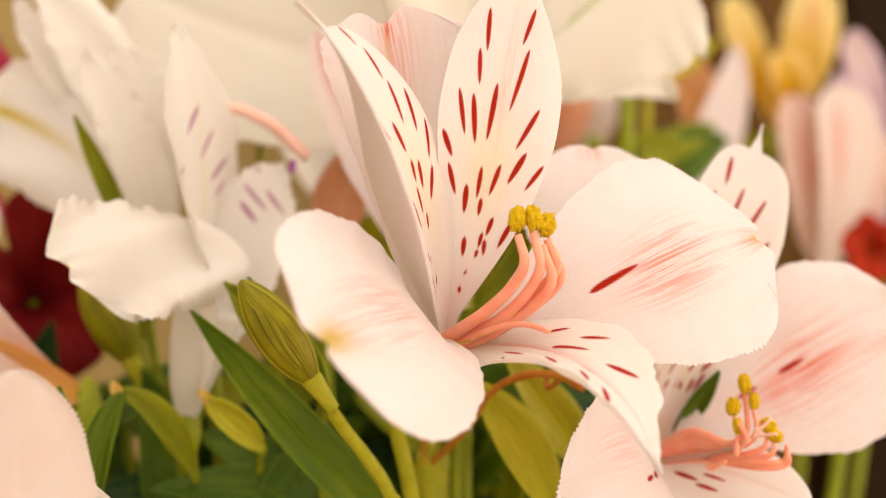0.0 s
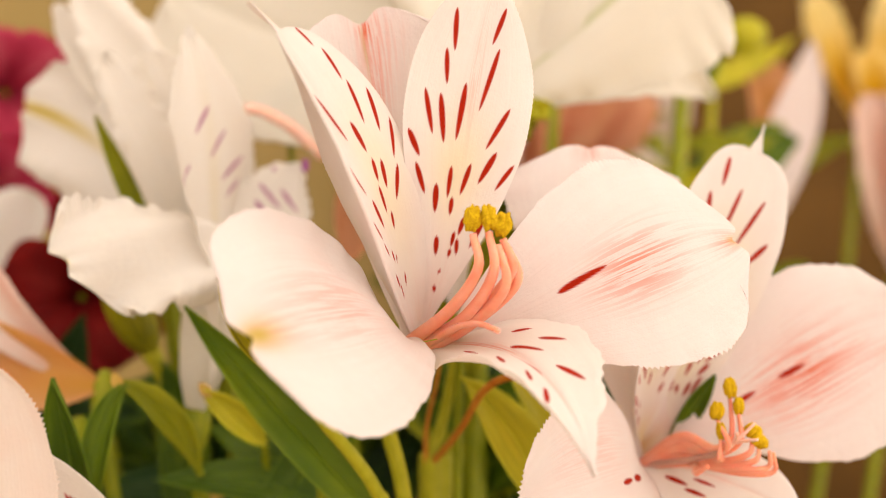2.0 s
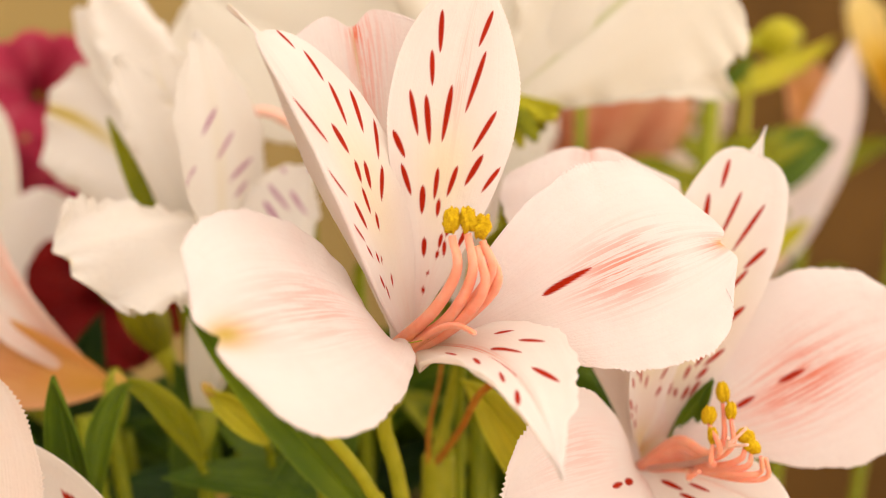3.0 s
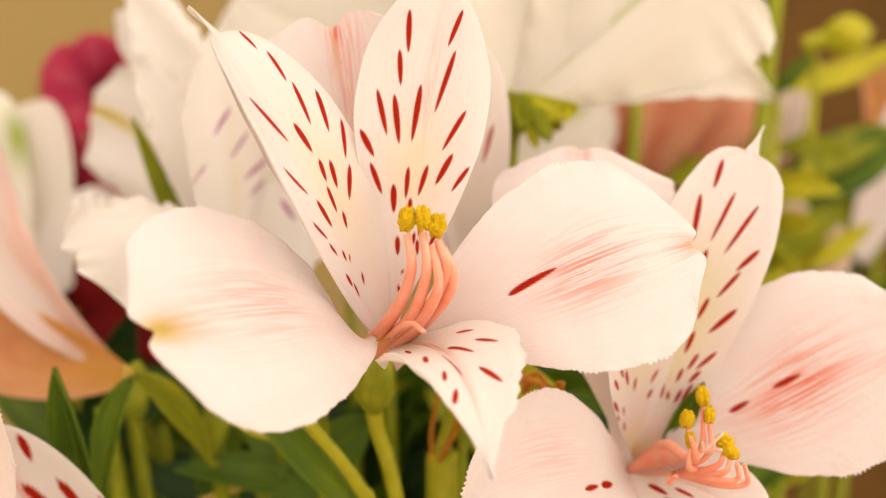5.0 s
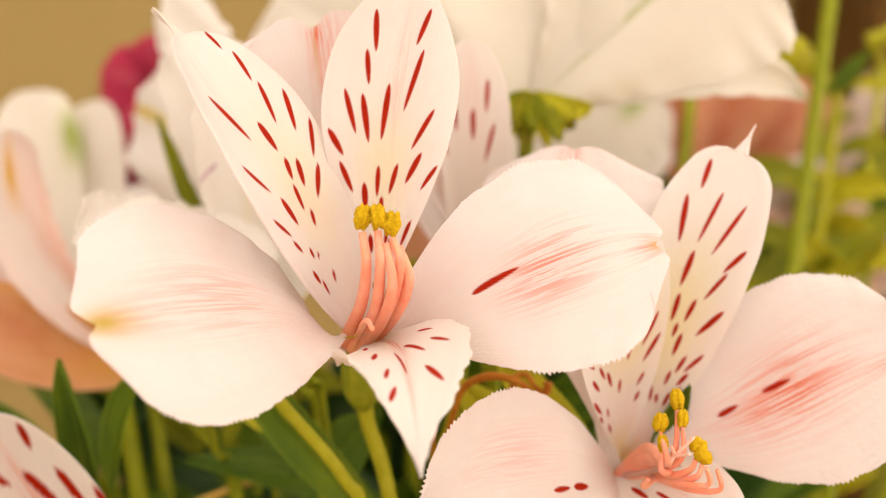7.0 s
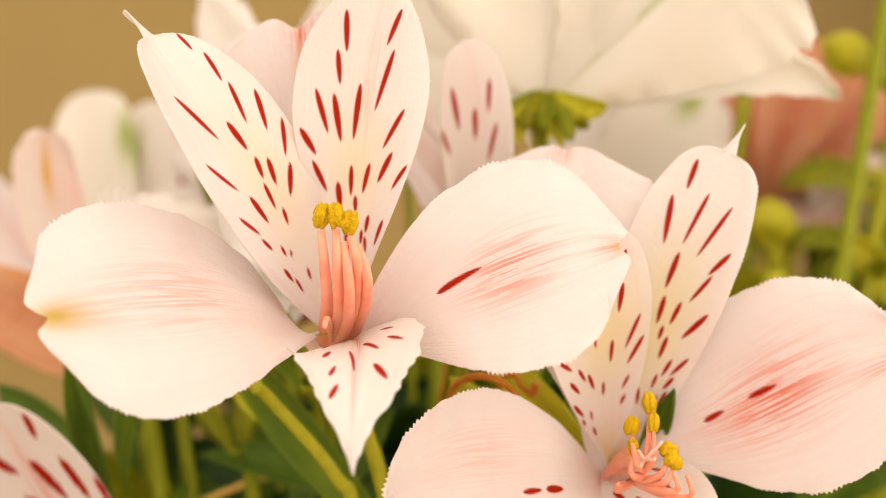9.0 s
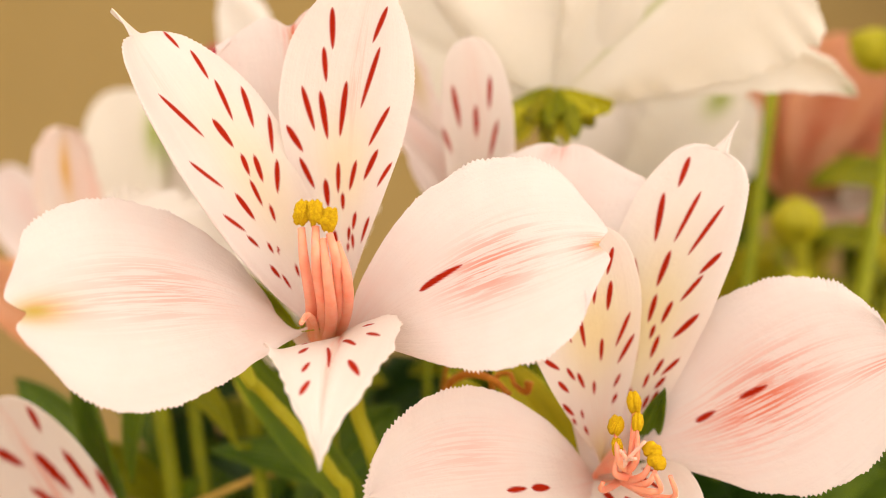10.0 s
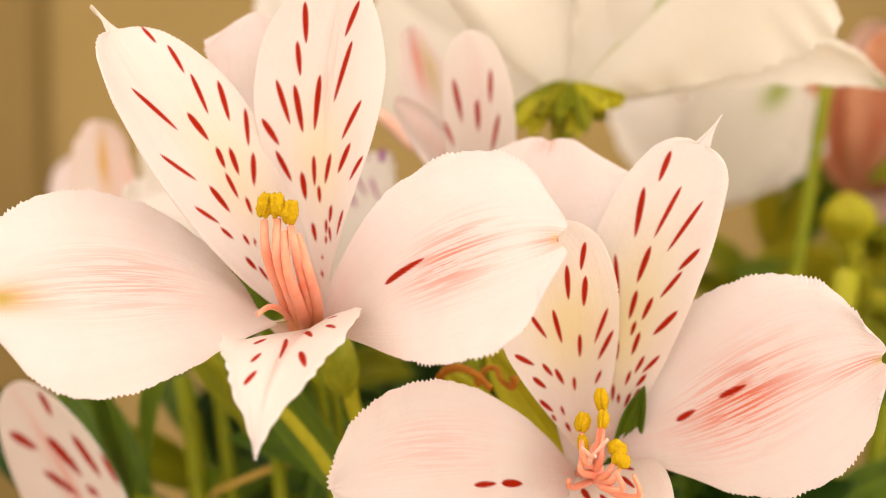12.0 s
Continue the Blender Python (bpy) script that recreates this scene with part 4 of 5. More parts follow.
other_flower("creamy white alstroemeria with green-tipped tepals", (-8.8, 9.2, -4.14), [
    ("outer_tepal", shape(((-8.77, 9, -3.63), (-9.14, 9, -2.18), (-9.64, 9.3, -0.5), (-9.69, 10, 0.73)), (0, -1, 0.1), (0, -1, 0.1), 0.95, 0.60, 0.35, 0.40, 0.20, 0, 0.00, 0), CREAM_TEPAL, dict(**MID, wave=0.03, heart=[(0.85, 0.72, 0.25, 0.13, 1.0)])),
    ("outer_tepal", shape(((-8.29, 9.4, -3.66), (-8.28, 9.4, -2.19), (-8.49, 9.8, -0.74), (-8.71, 10.5, 0.49)), (0, -1, 0.1), (0, -1, 0.1), 0.75, 0.60, 0.35, 0.40, 0.20, 0, 0.00, 0), CREAM_TEPAL, dict(**MID, wave=0.03, heart=[(-0.35, 0.72, 0.14, 0.14, 1.0)])),
    ("inner_tepal", shape(((-8.73, 9.2, -3.65), (-7.98, 9, -2.76), (-7.34, 9, -2.02), (-6.9, 9.2, -1.31)), (0, -1, 0.3), (0, -1, 0.3), 0.70, 0.60, 0.40, 0.40, 0.20, 0, 0.00, 0), WHITE_TEPAL, dict(**MID, wave=0.02)),
    ("outer_tepal", shape(((-9.06, 8.5, -4.06), (-10.39, 8.6, -3.02), (-11.64, 9, -2.23), (-12.72, 9.5, -1.15)), (0, -1, 0.2), (0, -1, 0.2), 0.80, 0.60, 0.35, 0.40, 0.20, 0, 0.00, 0), PINK_TEPAL, dict(**MID, wave=0.03, blush=[(0.2, 0.4, 0.3, 0.4, 0.4)])),
])
rosette("magenta alstroemeria, half open, at the back", (-7.5, 12, 0.75), (0.3, -1, 0.1), MAGENTA_TEPAL, 2.1, 6, 0.7, 3)
rosette("magenta-red alstroemeria behind the white flowers", (-7.9, 11, -1.5), (0.3, -1, 0.3), MAGENTA_TEPAL, 2.1, 6, 0.7, 4)
rosette("deep crimson alstroemeria low among the stems", (-5.86, 8.5, -3.11), (0.2, -1, 0.3), CRIMSON_TEPAL, 2.2, 6, 0.8, 5)
rosette("crimson flower low behind the peach one", (-6.97, 10, -3.59), (0.2, -1, 0.3), CRIMSON_TEPAL, 1.7, 6, 0.8, 6)
rosette("small red flower far back", (13.85, 11.5, -2.95), (-0.4, -0.9, 0.1), RED_TEPAL, 1.2, 6, 0.7, 13)
rosette("pale pink alstroemeria low at the back", (6, 15, -1.37), (-0.2, -0.9, 0.3), PEACH_TEPAL, 2.0, 6, 0.7, 14)
rosette("pale pink alstroemeria by the green buds", (8.03, 12, -2.8), (-0.2, -0.9, 0.3), PEACH_TEPAL, 1.6, 6, 0.7, 15)


def fan(name, base, tip, half, mat, bow=(0, -0.6, 0), face=(0, -1, 0.1), ends=(0.8, 0.35), cup=(0.5, 0.2), **kw):
    """One tepal of a flower far back: from its foot to its tip, bowed out on the way."""
    b, t, o = Vector(base), Vector(tip), Vector(bow)
    return name, shape((b, b.lerp(t, 0.33) + o, b.lerp(t, 0.72) + o, t), face, face, half, *ends, *cup), mat, dict(nu=41, nv=71, wave=0.04, frill=0.03, **kw)


other_flower("bright white alstroemeria with green-tipped tepals at the back", (1.0, 14.0, -2.3), [
    fan("outer_tepal", (0.9, 14.0, -2.0), (3.35, 13.4, 0.95), 1.25, CREAM_TEPAL, face=(0.35, -0.9, 0.3), heart=[(0, 0.86, 0.20, 0.11, 1.0)]),
    fan("outer_tepal", (0.8, 14.2, -2.0), (-0.15, 13.8, 0.85), 0.85, WHITE_TEPAL, face=(0.1, -1, 0.25)),
    fan("inner_tepal", (1.0, 14.4, -1.8), (1.5, 15.0, 1.5), 0.75, WHITE_TEPAL, bow=(0.1, 0.3, 0)),
    fan("inner_tepal", (1.0, 14.0, -2.1), (3.9, 14.4, -0.35), 0.6, WHITE_TEPAL, face=(0.35, -0.9, 0.3)),
])
other_flower("small pale pink flower nodding at the back", (7.5, 14.2, -0.4), [
    fan("outer_tepal", (7.4, 14.1, -0.6), (5.75, 13.9, -1.85), 0.45, PALE_PEACH_TEPAL, bow=(0, -0.2, 0.1), face=(0.1, -1, 0.3), ends=(0.8, 0.5)),
    fan("outer_tepal", (7.4, 14.1, -0.6), (6.9, 13.9, -2.1), 0.45, PALE_PEACH_TEPAL, bow=(0.1, -0.2, 0), ends=(0.8, 0.5)),
])
other_flower("coral-orange trumpet flower with darker veins", (4.5, 15.2, -1.9), [
    fan("outer_tepal", (4.5, 15.2, -1.75), (4.25, 15.0, 1.35), 0.75, CORAL_TEPAL, bow=(-0.2, -0.4, 0), blush=[(0, 0.5, 0.7, 0.4, 0.8)]),
    fan("outer_tepal", (4.6, 15.0, -1.75), (5.9, 14.5, 2.0), 0.95, CORAL_TEPAL, bow=(0, -0.7, 0), blush=[(0, 0.45, 0.5, 0.4, 0.9)]),
    fan("outer_tepal", (4.6, 15.2, -1.75), (7.3, 15.0, 1.1), 0.85, CORAL_TEPAL, bow=(0.2, -0.5, -0.1), blush=[(0, 0.5, 0.6, 0.4, 0.8)]),
    fan("inner_tepal", (4.5, 15.3, -1.7), (5.0, 15.8, 2.2), 0.6, PEACH_TEPAL, bow=(-0.1, 0.3, 0), blush=[(0, 0.6, 0.4, 0.4, 0.7)]),
    fan("inner_tepal", (4.6, 15.3, -1.7), (6.8, 15.9, 2.1), 0.7, PEACH_TEPAL, bow=(0.1, 0.3, 0), blush=[(0, 0.6, 0.4, 0.4, 0.7)]),
])
other_flower("pale pink half-open flower behind the stalks", (8.6, 18.0, -1.4), [
    fan("outer_tepal", (8.6, 18.0, -1.2), (9.45, 17.8, 1.45), 0.50, PALE_PEACH_TEPAL, bow=(0.05, -0.2, 0), ends=(0.8, 0.6)),
    fan("outer_tepal", (8.6, 18.1, -1.2), (8.5, 18.3, 0.9), 0.40, YELLOW_TEPAL, bow=(-0.1, 0.1, 0)),
])
other_flower("yellow alstroemeria with cream-tipped tepals at the back", (15.2, 19.0, -0.2), [
    fan("outer_tepal", (15.2, 19.0, 0.1), (13.65, 18.8, 3.8), 0.62, YELLOW_TEPAL, bow=(-0.2, -0.3, 0), heart=[(0, 0.3, 1, 0.42, 1.0)]),
    fan("outer_tepal", (15.2, 18.9, 0.1), (16.2, 18.6, 4.1), 1.0, YELLOW_TEPAL, bow=(0.3, -0.4, 0), heart=[(0, 0.3, 1, 0.42, 1.0)], blush=[(0, 0.78, 0.35, 0.14, 0.8)]),
    fan("inner_tepal", (15.2, 18.7, 0.0), (15.0, 18.0, 2.2), 0.75, YELLOW_TEPAL, bow=(0, -0.5, 0), heart=[(0, 0.4, 1, 0.6, 1.0)]),
])
other_flower("pale peach trumpet flower with a coral throat", (14.4, 15.0, -4.0), [
    fan("outer_tepal", (14.4, 15.0, -3.9), (13.45, 14.8, 0.85), 0.75, PEACH_TEPAL, bow=(-0.3, -0.4, 0), blush=[(0.3, 0.6, 0.5, 0.4, 0.6)]),
    fan("outer_tepal", (14.4, 14.8, -3.9), (14.6, 14.4, 1.1), 0.95, PALE_PEACH_TEPAL, bow=(0, -0.7, 0), blush=[(-0.2, 0.65, 0.25, 0.3, 1.0)]),
    fan("outer_tepal", (14.5, 15.0, -3.9), (15.8, 14.9, 0.0), 0.75, PEACH_TEPAL, bow=(0.3, -0.4, 0), blush=[(0, 0.5, 0.4, 0.4, 0.4)]),
])
other_flower("lilac-pink alstroemeria at the far edge", (17.0, 15.8, -3.2), [
    fan("outer_tepal", (17.0, 15.6, -3.0), (15.05, 15.4, 1.45), 0.42, LILAC_TEPAL, bow=(0, -0.2, 0)),
    fan("outer_tepal", (17.0, 15.8, -3.0), (16.1, 16.4, 2.7), 0.62, LILAC_TEPAL, bow=(0.3, 0, 0), heart=[(0, 0.9, 0.3, 0.1, 0.5)]),
    fan("outer_tepal", (17.1, 15.6, -3.0), (17.8, 15.2, 1.6), 0.6, LILAC_TEPAL),
])
other_flower("orange-brown withering flower at the back", (11.1, 16.0, -1.5), [
    fan("outer_tepal", (11.1, 16.0, -1.3), (10.9, 15.9, 1.75), 0.62, CORAL_TEPAL, heart=[(0, 0.5, 1, 0.5, 0.6)]),
    fan("outer_tepal", (11.1, 16.1, -1.3), (11.9, 16.3, 1.1), 0.5, CORAL_TEPAL, heart=[(0, 0.4, 1, 0.5, 0.8)]),
])
f = thing("fallen_tepal", (10, 15, -2), "slender pinkish white tepal standing among the stems", "petal")
tepal(f, "blade", shape(((10.09, 14.8, -3.54), (10.56, 14.8, -1.41), (11.55, 14.8, 0.15), (11.74, 14.8, 2.23)), (0, -1, 0.1), (-0.2, -1, 0.1), 0.72, 0.8, 0.8, 0.6, 0.4), PINK_TEPAL, 31, 61, wave=0.03)
stem(f, [(10.09, 14.8, -3.54), *to_table((9.89, 14.80, -4.74))], [0.12, 0.14, 0.15, 0.17, 0.2])

f = thing("coral_style", (-2.4, 4, -1.2), "pink curved style with a purple tip, behind white tepals", "style")
filament(f, [(-3.69, 3.6, -0.94), (-3.22, 4, 0.2), (-2.55, 4, 0.07), (-1.87, 4, -0.5)], 0.08, 0.11, PALE_FILAMENT, "shaft")
filament(f, [(-2.22, 3.4, -0.53), (-2.23, 3.4, -0.64), (-2.24, 3.4, -0.72)], 0.05, 0.05, solid_material("purple_tip", (0.30, 0.06, 0.28), (0.40, 0.10, 0.36), 300), "tip")
stem(f, [(-3.69, 3.6, -0.94), *to_table((-3.62, 3.6, -2.62))], [0.1, 0.12, 0.13, 0.15, 0.17])
f = thing("coral_tepal", (-2.2, 5.5, -1.5), "narrow coral tepal between white flowers", "petal")
tepal(f, "blade", shape(((-1.26, 5.5, -2.41), (-1.16, 5.5, -1.72), (-1, 5.5, -1.24), (-0.75, 5.5, -0.36)), (0, -1, 0.1), (0, -1, 0.1), 0.5, 0.8, 0.6, 0.6, 0.4), CORAL_TEPAL, 21, 41)
stem(f, [(-1.26, 5.5, -2.36), *to_table((-1.31, 5.5, -3.3))], [0.1, 0.12, 0.13, 0.15, 0.17])


# ---- leaves, buds and stems ----
def leaf_shape(base, tip, half, face, sag=(0, 0, 0), fold=0.7):
    b, t, s = Vector(base), Vector(tip), Vector(sag)
    return shape((b, b.lerp(t, 0.33) + s, b.lerp(t, 0.7) + s, t), face, face, half, 0.75, 0.95, fold, fold * 0.6)


def leaf_thing(label, base, tip, half, face, mat=None, sag=(0, 0, 0), fold=0.7, res=(31, 61), rooted=True, dry=False):
    f = thing("leaf", base, label, "leaf", "leaves of the bouquet")
    tepal(f, "blade", leaf_shape(base, tip, half, face, sag, fold), mat or LEAF, *res, wave=0.02, ridge=0.10, thick=0.035, foot=0.3)
    if dry:
        b, t = Vector(base), Vector(tip)
        way = (t - b).normalized()
        tepal(f, "dry_tip", leaf_shape(t - way * 0.16 + Vector(face) * 0.01, t + way * 0.12 + Vector((0.05, 0, 0.03)), 0.09, face, fold=1.0), TWIG, 15, 21, label="withered orange-brown leaf tip", thick=0.05)
    if rooted:
        stem(f, [base, *to_table((base[0] * 0.96, base[1] + 0.9, base[2] - 1.0))], [0.05, 0.07, 0.09, 0.12, 0.15])
    return f


leaf_thing("pointed green leaf standing upright", (-5.51, 0.9, -6.07), (-5.94, 0.34, -3.40), 0.36, (-0.5, -1, 0.1), fold=0.9, res=(41, 81))
leaf_thing("long green lance-shaped leaf, folded along its midrib", (-1.01, 0.5, -6.09), (-4.18, 0.7, -2.5), 0.36, (-0.5, -0.8, 0.7), mat=MID_LEAF, sag=(0, 0, -0.1), fold=0.8, res=(51, 101))
leaf_thing("drooping green leaf curled over at the top", (-3.98, 1.9, -5.1), (-5.17, 1.5, -3.68), 0.24, (-0.3, -0.8, 0.6), sag=(0.12, 0, 0.3), mat=YOUNG_LEAF, fold=0.9, res=(41, 81), dry=True)
leaf_thing("green leaf hanging limp from its stalk", (-5.02, 1.5, -3.70), (-5.46, 1.3, -5.75), 0.24, (-0.3, -1, 0.1), sag=(-0.22, 0, 0.2), mat=MID_LEAF, fold=1.0, rooted=False)
leaf_thing("small yellowing leaf with a brown tip", (-3.0, 1.8, -4.75), (-3.92, 1.6, -3.87), 0.24, (0, -0.8, 0.6), mat=BRACT, dry=True)
leaf_thing("pale young leaf beside the cut stem", (1.12, 0.5, -5.75), (-0.21, 0.8, -3.64), 0.4, (-0.3, -0.9, 0.6), mat=BRACT, sag=(0.15, 0, 0.2), res=(41, 81))
leaf_thing("green leaf behind the second flower", (2.32, 0.9, -5.19), (2.86, 0.9, -3.49), 0.28, (0.2, -1, 0.1))
leaf_thing("green leaf behind the front flower", (-2.29, 0.6, -3.64), (-3.71, 0.8, -2.14), 0.36, (0.2, -1, 0.3), mat=YOUNG_LEAF)
leaf_thing("pale green leaf between the two flowers", (1.96, 0.9, -5.31), (0.37, 0.9, -3.19), 0.4, (0.2, -1, 0.4), mat=BRACT)
leaf_thing("yellow-green leaf behind the stamens", (-0.11, 0.6, -2.55), (0.65, 0.6, -1.26), 0.36, (-0.2, -1, 0.2), mat=YOUNG_LEAF)
leaf_thing("broad dark green leaf lying across the stems", (-1.18, 4.6, -6.94), (-5.74, 4.9, -6.19), 0.85, (-0.1, -0.7, 0.9), mat=SHADED_LEAF, sag=(0, 0, 0.25), fold=0.4, res=(41, 81))
leaf_thing("green leaf lying over the stalks", (-1.5, 2.6, -6.0), (-4.6, 2.3, -5.35), 0.42, (-0.1, -0.75, 0.7), mat=LEAF, sag=(0, 0, 0.2), fold=0.8, res=(41, 81))
leaf_thing("green leaf with a bright folded edge", (-1.76, 2.6, -6.11), (-3.84, 3, -4.71), 0.42, (-0.3, -0.8, 0.7), sag=(0, 0, 0.3), fold=0.8, res=(41, 81))
leaf_thing("deep green leaf under the front flower", (-3.1, 2.4, -6.5), (-1.49, 2.8, -4.55), 0.5, (0.3, -0.9, 0.5), sag=(0, 0, 0.2), fold=0.6, res=(41, 81))
leaf_thing("dark green leaf low at the edge", (-8.04, 2.2, -6.73), (-9.62, 2.6, -4.82), 0.5, (0.2, -1, 0.3), mat=SHADED_LEAF)
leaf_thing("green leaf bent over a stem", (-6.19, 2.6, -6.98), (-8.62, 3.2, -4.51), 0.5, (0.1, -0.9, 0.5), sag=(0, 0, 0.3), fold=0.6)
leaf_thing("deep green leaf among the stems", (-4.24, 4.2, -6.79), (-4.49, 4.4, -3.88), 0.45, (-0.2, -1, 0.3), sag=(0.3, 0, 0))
leaf_thing("dark green leaf among the stems", (-6.41, 5.4, -6.7), (-5.81, 5.8, -3.24), 0.5, (0.2, -1, 0.3), mat=SHADED_LEAF, sag=(-0.2, 0, 0))
leaf_thing("green leaf tip beside the second flower", (2.60, -0.05, -4.60), (3.07, -0.72, -3.45), 0.17, (0.3, -1, 0.1), mat=LEAF, fold=0.5)
leaf_thing("bright green leaf behind the throat of the front flower", (-2.35, 0.3, -3.75), (-3.43, 0.5, -2.05), 0.22, (0.2, -1, 0.2), mat=MID_LEAF)
leaf_thing("broad olive leaf behind the pink flowers", (8.0, 13.8, -1.9), (10.9, 13.6, -0.35), 0.85, (-0.1, -0.9, 0.5), mat=LEAF, sag=(0, 0, 0.45), fold=0.5, res=(41, 81))
leaf_thing("pale green strap leaf arching at the back", (8.40, 15.6, 1.02), (11.65, 15.6, 2.35), 0.36, (0, -0.9, 0.5), mat=BRACT, sag=(0, 0, -0.35), fold=0.5, res=(31, 61))
leaf_thing("narrow green leaf among white tepals", (-4.5, 4.0, -2.2), (-5.5, 4.15, 0.15), 0.17, (0, -1, 0.1), mat=YOUNG_LEAF)
leaf_thing("small green leaf behind white tepals", (-2.19, 6, -0.17), (-2.27, 6, 0.71), 0.32, (0, -1, 0.1))


def bud_thing(label, base, tip, radius, mat, res=(31, 51), stalk=None):
    f = thing("flower_bud", base, label, "bud", "flower buds")
    b, t = Vector(base), Vector(tip)
    axis = (t - b).normalized()
    e = axis.cross(Vector((0.2, 1, 0.1))).normalized()
    g = axis.cross(e)
    for n in range(3):
        a = 0.6 + 2.0944 * n
        d = e * math.cos(a) + g * math.sin(a)
        s = shape((b, b.lerp(t, 0.28) + d * radius * 1.15, b.lerp(t, 0.7) + d * radius * 1.2, t + d * 0.03), d, d, radius * 1.1, 0.75, 0.6, -1.25, -1.1)
        tepal(f, "sepal", s, mat, *res, wave=0.008, thick=0.03, foot=0.4, ridge=-0.05)
    part("receptacle", tube_mesh("receptacle", [b - axis * 0.35, b - axis * 0.1, b + axis * 0.12, b + axis * 0.4], [radius * 0.26, radius * 0.32, radius * 0.42, radius * 0.3], 16), PALE_STEM, f)
    low = b - axis * 0.25
    if stalk:
        stem(f, [low, *stalk, *to_table((stalk[-1][0] + 0.2, stalk[-1][1] + 0.3, stalk[-1][2] - 1.0))], [0.085, 0.09, 0.095, 0.105, 0.13, 0.16, 0.2], PALE_STEM)
    else:
        stem(f, [low, *to_table((low.x + 0.25, low.y + 0.3, low.z - 1.4))], [radius * 0.25, 0.10, 0.12, 0.16, 0.2], PALE_STEM)
    return f


bud_thing("yellow-green striped bud, still closed", (-2.76, -0.85, -3.36), (-3.72, -0.72, -1.98), 0.35, BUD, (51, 81), stalk=[(-2.43, -0.6, -3.87), (-1.64, -0.2, -4.97)])
bud_thing("yellow-green bud among the stems", (-4.61, 4.5, -3.88), (-5.36, 4.5, -2.22), 0.42, BUD)
bud_thing("round pale green bud at the back", (4.82, 11.5, -2.59), (4.68, 11.5, -1.47), 0.62, BRACT)
bud_thing("pale green bud high at the back", (6.75, 11.5, 1.23), (5.72, 11.5, 1.81), 0.5, BRACT)
bud_thing("cream green bud on a side branch", (8.49, 13, 2.04), (9.73, 13, 2.26), 0.5, BRACT)


def cut_stem():
    f = thing("cut_stem", (-0.4, 1.9, -5.2), "pale green cut stem end with thin side stalks", "stem")
    stem(f, [(-0.38, 1.92, -5.05), (-0.38, 1.92, -5.15), (-0.37, 1.93, -6.5), (-0.2, 2.0, -12), (0, 2.2, -30)], [0.235, 0.27, 0.26, 0.25, 0.25], PALE_STEM, sides=20)
    part("side_stalk", tube_mesh("side_stalk", [(-0.5, 1.8, -5.1), (-0.29, 1.8, -4.44), (-0.16, 1.6, -3.53), (-0.14, 1.4, -3.16)], [0.1, 0.09, 0.08, 0.06]), PALE_STEM, f)
    part("side_stalk", tube_mesh("side_stalk", [(-0.55, 1.8, -5.3), (-0.57, 1.7, -4.58), (-0.44, 1.6, -3.87), (-0.39, 1.6, -3.53)], [0.04, 0.035, 0.03, 0.03]), RUST, f)
    part("tendril", tube_mesh("tendril", [(-0.45, 1.75, -5.1), (-0.25, 0.7, -4.38), (-0.03, 0.1, -3.7), (0.34, -0.3, -3.43), (0.74, -0.6, -3.43), (1.01, -0.7, -3.61)], [0.05, 0.05, 0.055, 0.06, 0.05, 0.04]), RUST, f)
    part("tendril", tube_mesh("tendril", [(0.74, -0.6, -3.43), (0.67, -0.2, -3.65), (0.72, -0.1, -3.46), (0.89, -0.1, -3.44), (0.99, -0.2, -3.57), (1.15, -0.2, -3.66), (1.18, -0.2, -3.51)], [0.04, 0.04, 0.04, 0.04, 0.035, 0.045, 0.07]), RUST, f)
    return f


cut_stem()
for label, path, r, mat in (
    ("tan dry twig lying across the leaves", [(-5.43, 3, -6.61), (-4.11, 3.05, -6), (-3.17, 3.1, -5.66), (-2.57, 3.15, -5.51)], 0.062, TWIG),
):
    f = thing("twig", path[0], label, "twig")
    stem(f, path, [r * 0.8, r, r, r * 0.7], mat)
    stem(f, [path[0], *to_table((path[0][0], path[0][1], path[0][2] - 1))], [r, r, r, r, r], mat)
for label, top, r, mat in (
    ("smooth upright green stalk", (-5.81, 3, -4.49), 0.15, STEM), ("bright green stem at the back", (7, 11, 3.15), 0.16, STEM),
    ("olive green stem at the back", (4.2, 12, 0.9), 0.13, STEM), ("bright green stem at the back", (4.84, 10, -2.93), 0.25, PALE_STEM),
):
    f = thing("green_shoot", top, label.replace("stem", "shoot"), "shoot", "shoots without flowers")
    stem(f, to_table(top), [r, r, r * 1.05, r * 1.1], mat)
    low = Vector(top) - Vector((0, -0.1, 2.4))
    if r > 0.14:
        tepal(f, "leaf", leaf_shape(low, low + Vector((0.8, -0.2, 0.9)), 0.2, (0.2, -1, 0.5)), LEAF, 15, 25, ridge=0.1, foot=0.3)


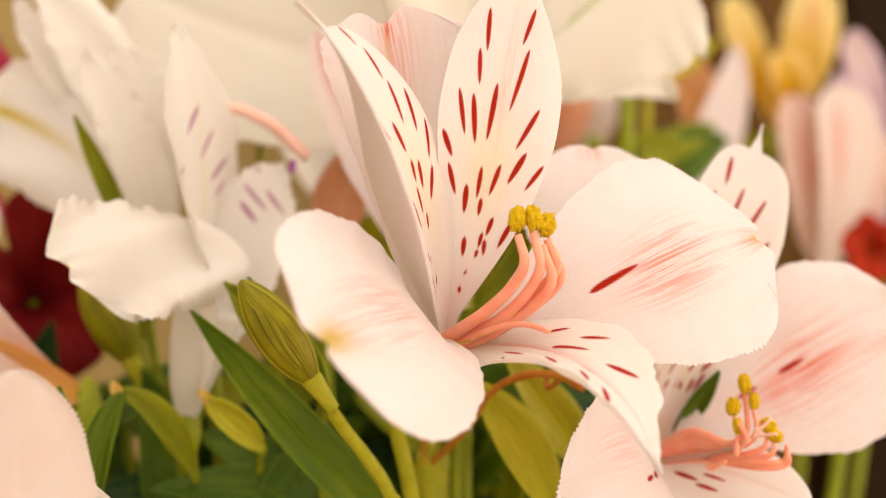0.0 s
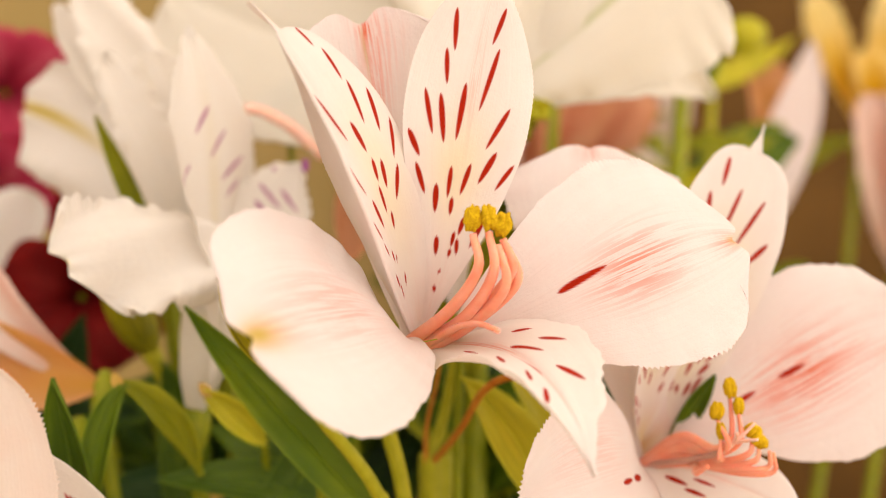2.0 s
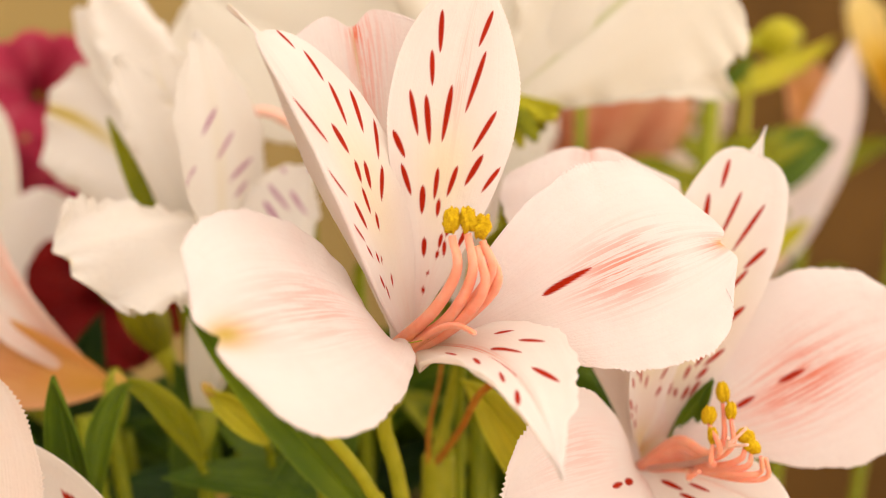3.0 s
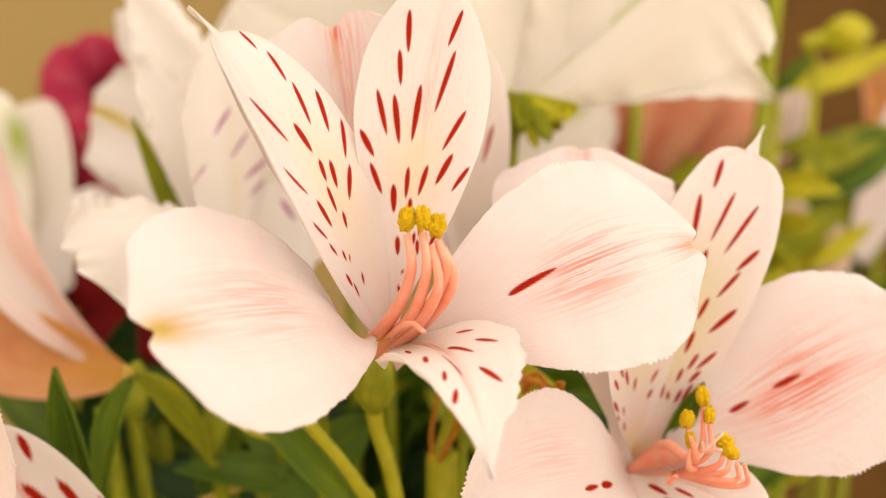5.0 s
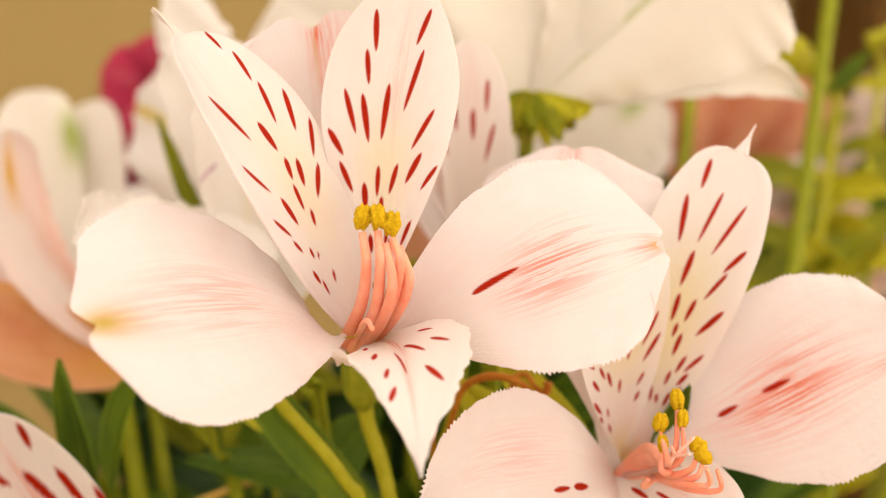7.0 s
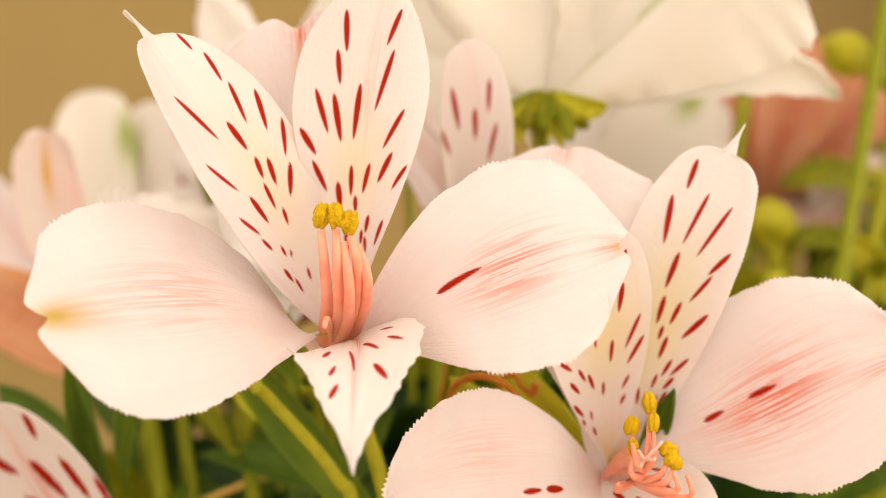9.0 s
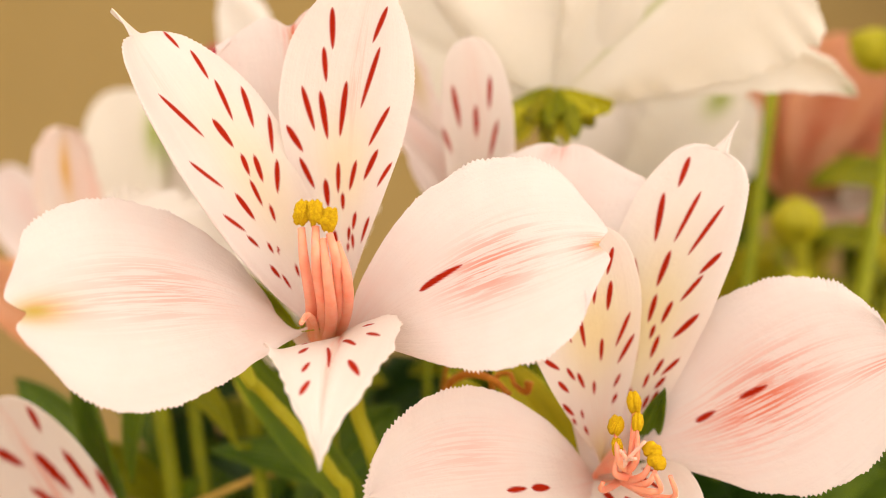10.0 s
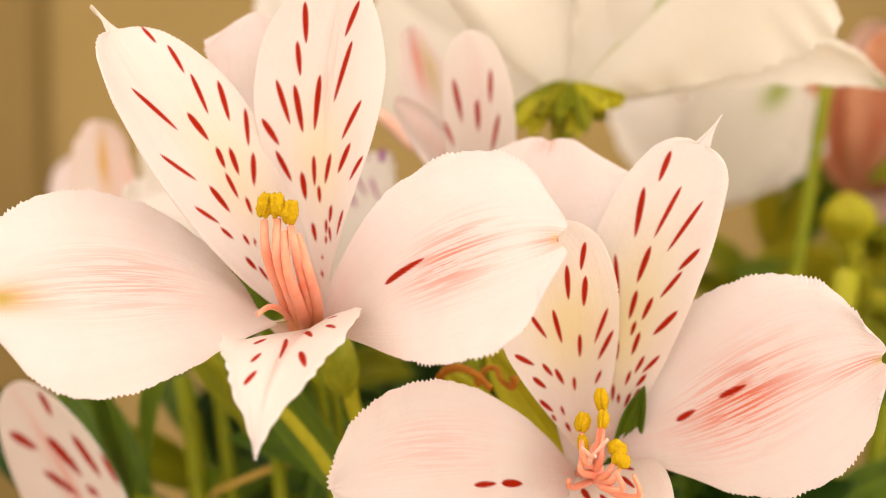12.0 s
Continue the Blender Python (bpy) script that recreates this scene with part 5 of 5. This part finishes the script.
def shoots(label, count, low, high, size, mats, seed, up=0.5, top=9.0, leaves=6):
    """Leafy shoots that fill the bunch between the flowers: each a stem to the table with leaves set along its upper part."""
    rng = np.random.default_rng(seed)
    for n in range(count):
        head = Vector([rng.uniform(a, b) for a, b in zip(low, high)])
        f = thing("leafy_shoot", head, label, "shoot", "leafy shoots in the bunch")
        path = to_table(head)
        stem(f, path, [0.08, 0.12, 0.14, 0.16], STEM, sides=8)
        for k in range(leaves):
            base = head + (Vector(path[1]) - head) * (k / leaves * 0.75)
            long = size * rng.uniform(0.7, 1.3)
            a = 2.4 * k + rng.uniform(-0.5, 0.5)
            way = Vector((math.cos(a) * 0.9, math.sin(a) * 0.6 - 0.15, up + rng.uniform(-0.3, 0.6))).normalized()
            tip = base + way * long
            tip.z = min(tip.z, top - rng.uniform(0, 0.8))
            s = leaf_shape(base, tip, long * rng.uniform(0.12, 0.19), (rng.uniform(-0.6, 0.6), -1, rng.uniform(0, 0.9)), (0, 0, rng.uniform(0.0, 0.25) * long), rng.uniform(0.4, 1.0))
            tepal(f, "leaf", s, mats[(n + k) % len(mats)], 15, 25, wave=0.02, ridge=0.10, thick=0.035, foot=0.3)


# The darkened leaves of these shoots paint the shadowed gaps between stems.
shoots("green leafy shoot in the depth of the bunch", 9, (-7, 5.2, -5.7), (3.5, 7.5, -4.9), 2.8, (LEAF, SHADED_LEAF, LEAF, YOUNG_LEAF), 21, top=-4.4)
shoots("leafy shoot low in the bunch, darkened for shade", 7, (-8, 6.8, -5.6), (5, 9.3, -4.6), 3.2, (SHADED_LEAF, LEAF, SHADED_LEAF), 22, top=-4.7, leaves=7)
shoots("leafy shoot deep in the bunch, darkened for shade", 6, (-9, 5.8, -8.2), (5, 9.5, -6.4), 3.2, (SHADED_LEAF, SHADED_LEAF, LEAF), 26, top=-5.2, leaves=7)
shoots("yellow-green leafy shoot at the back", 4, (5.8, 10.8, -3.8), (8.6, 13, -2.6), 2.0, (BRACT, YOUNG_LEAF, BRACT), 23)
shoots("green leafy shoot far back", 6, (2, 16.5, -3.5), (15, 20, -0.5), 3.4, (YOUNG_LEAF, BRACT, MID_LEAF), 24)

shoots("yellow-green leafy shoot behind the pink flowers", 3, (6.6, 12, -1.9), (8.6, 14, -0.4), 2.0, (BRACT, YOUNG_LEAF, YOUNG_LEAF), 25, up=0.2)

slab("cupboard_back", (0.16, 0.5, -0.745), (0.36, 0.74, 1.2), WOOD, "dark brown wooden cupboard against the wall")
# Slab added to make the far right background near black.
slab("dark_side_slab", (0.362, 0.48, -0.745), (1.3, 0.74, 1.2), solid_material("black_brown_slab", (0.012, 0.006, 0.002), (0.024, 0.012, 0.004), 14, 0.7, 0.3, spec=0.05), "black-brown slab for the near-black background beside it")
# Thin slab added, not a door: wall ochre darkened for its shaded end.
slab("wall_darker_end", (-1.5, 0.735, -0.745), (-0.585, 0.749, 1.3), solid_material("shaded_wall_ochre", (0.255, 0.172, 0.052), (0.275, 0.19, 0.06), 9, 0.8, 0.1), "darker ochre end of the wall, shade put into its colour")
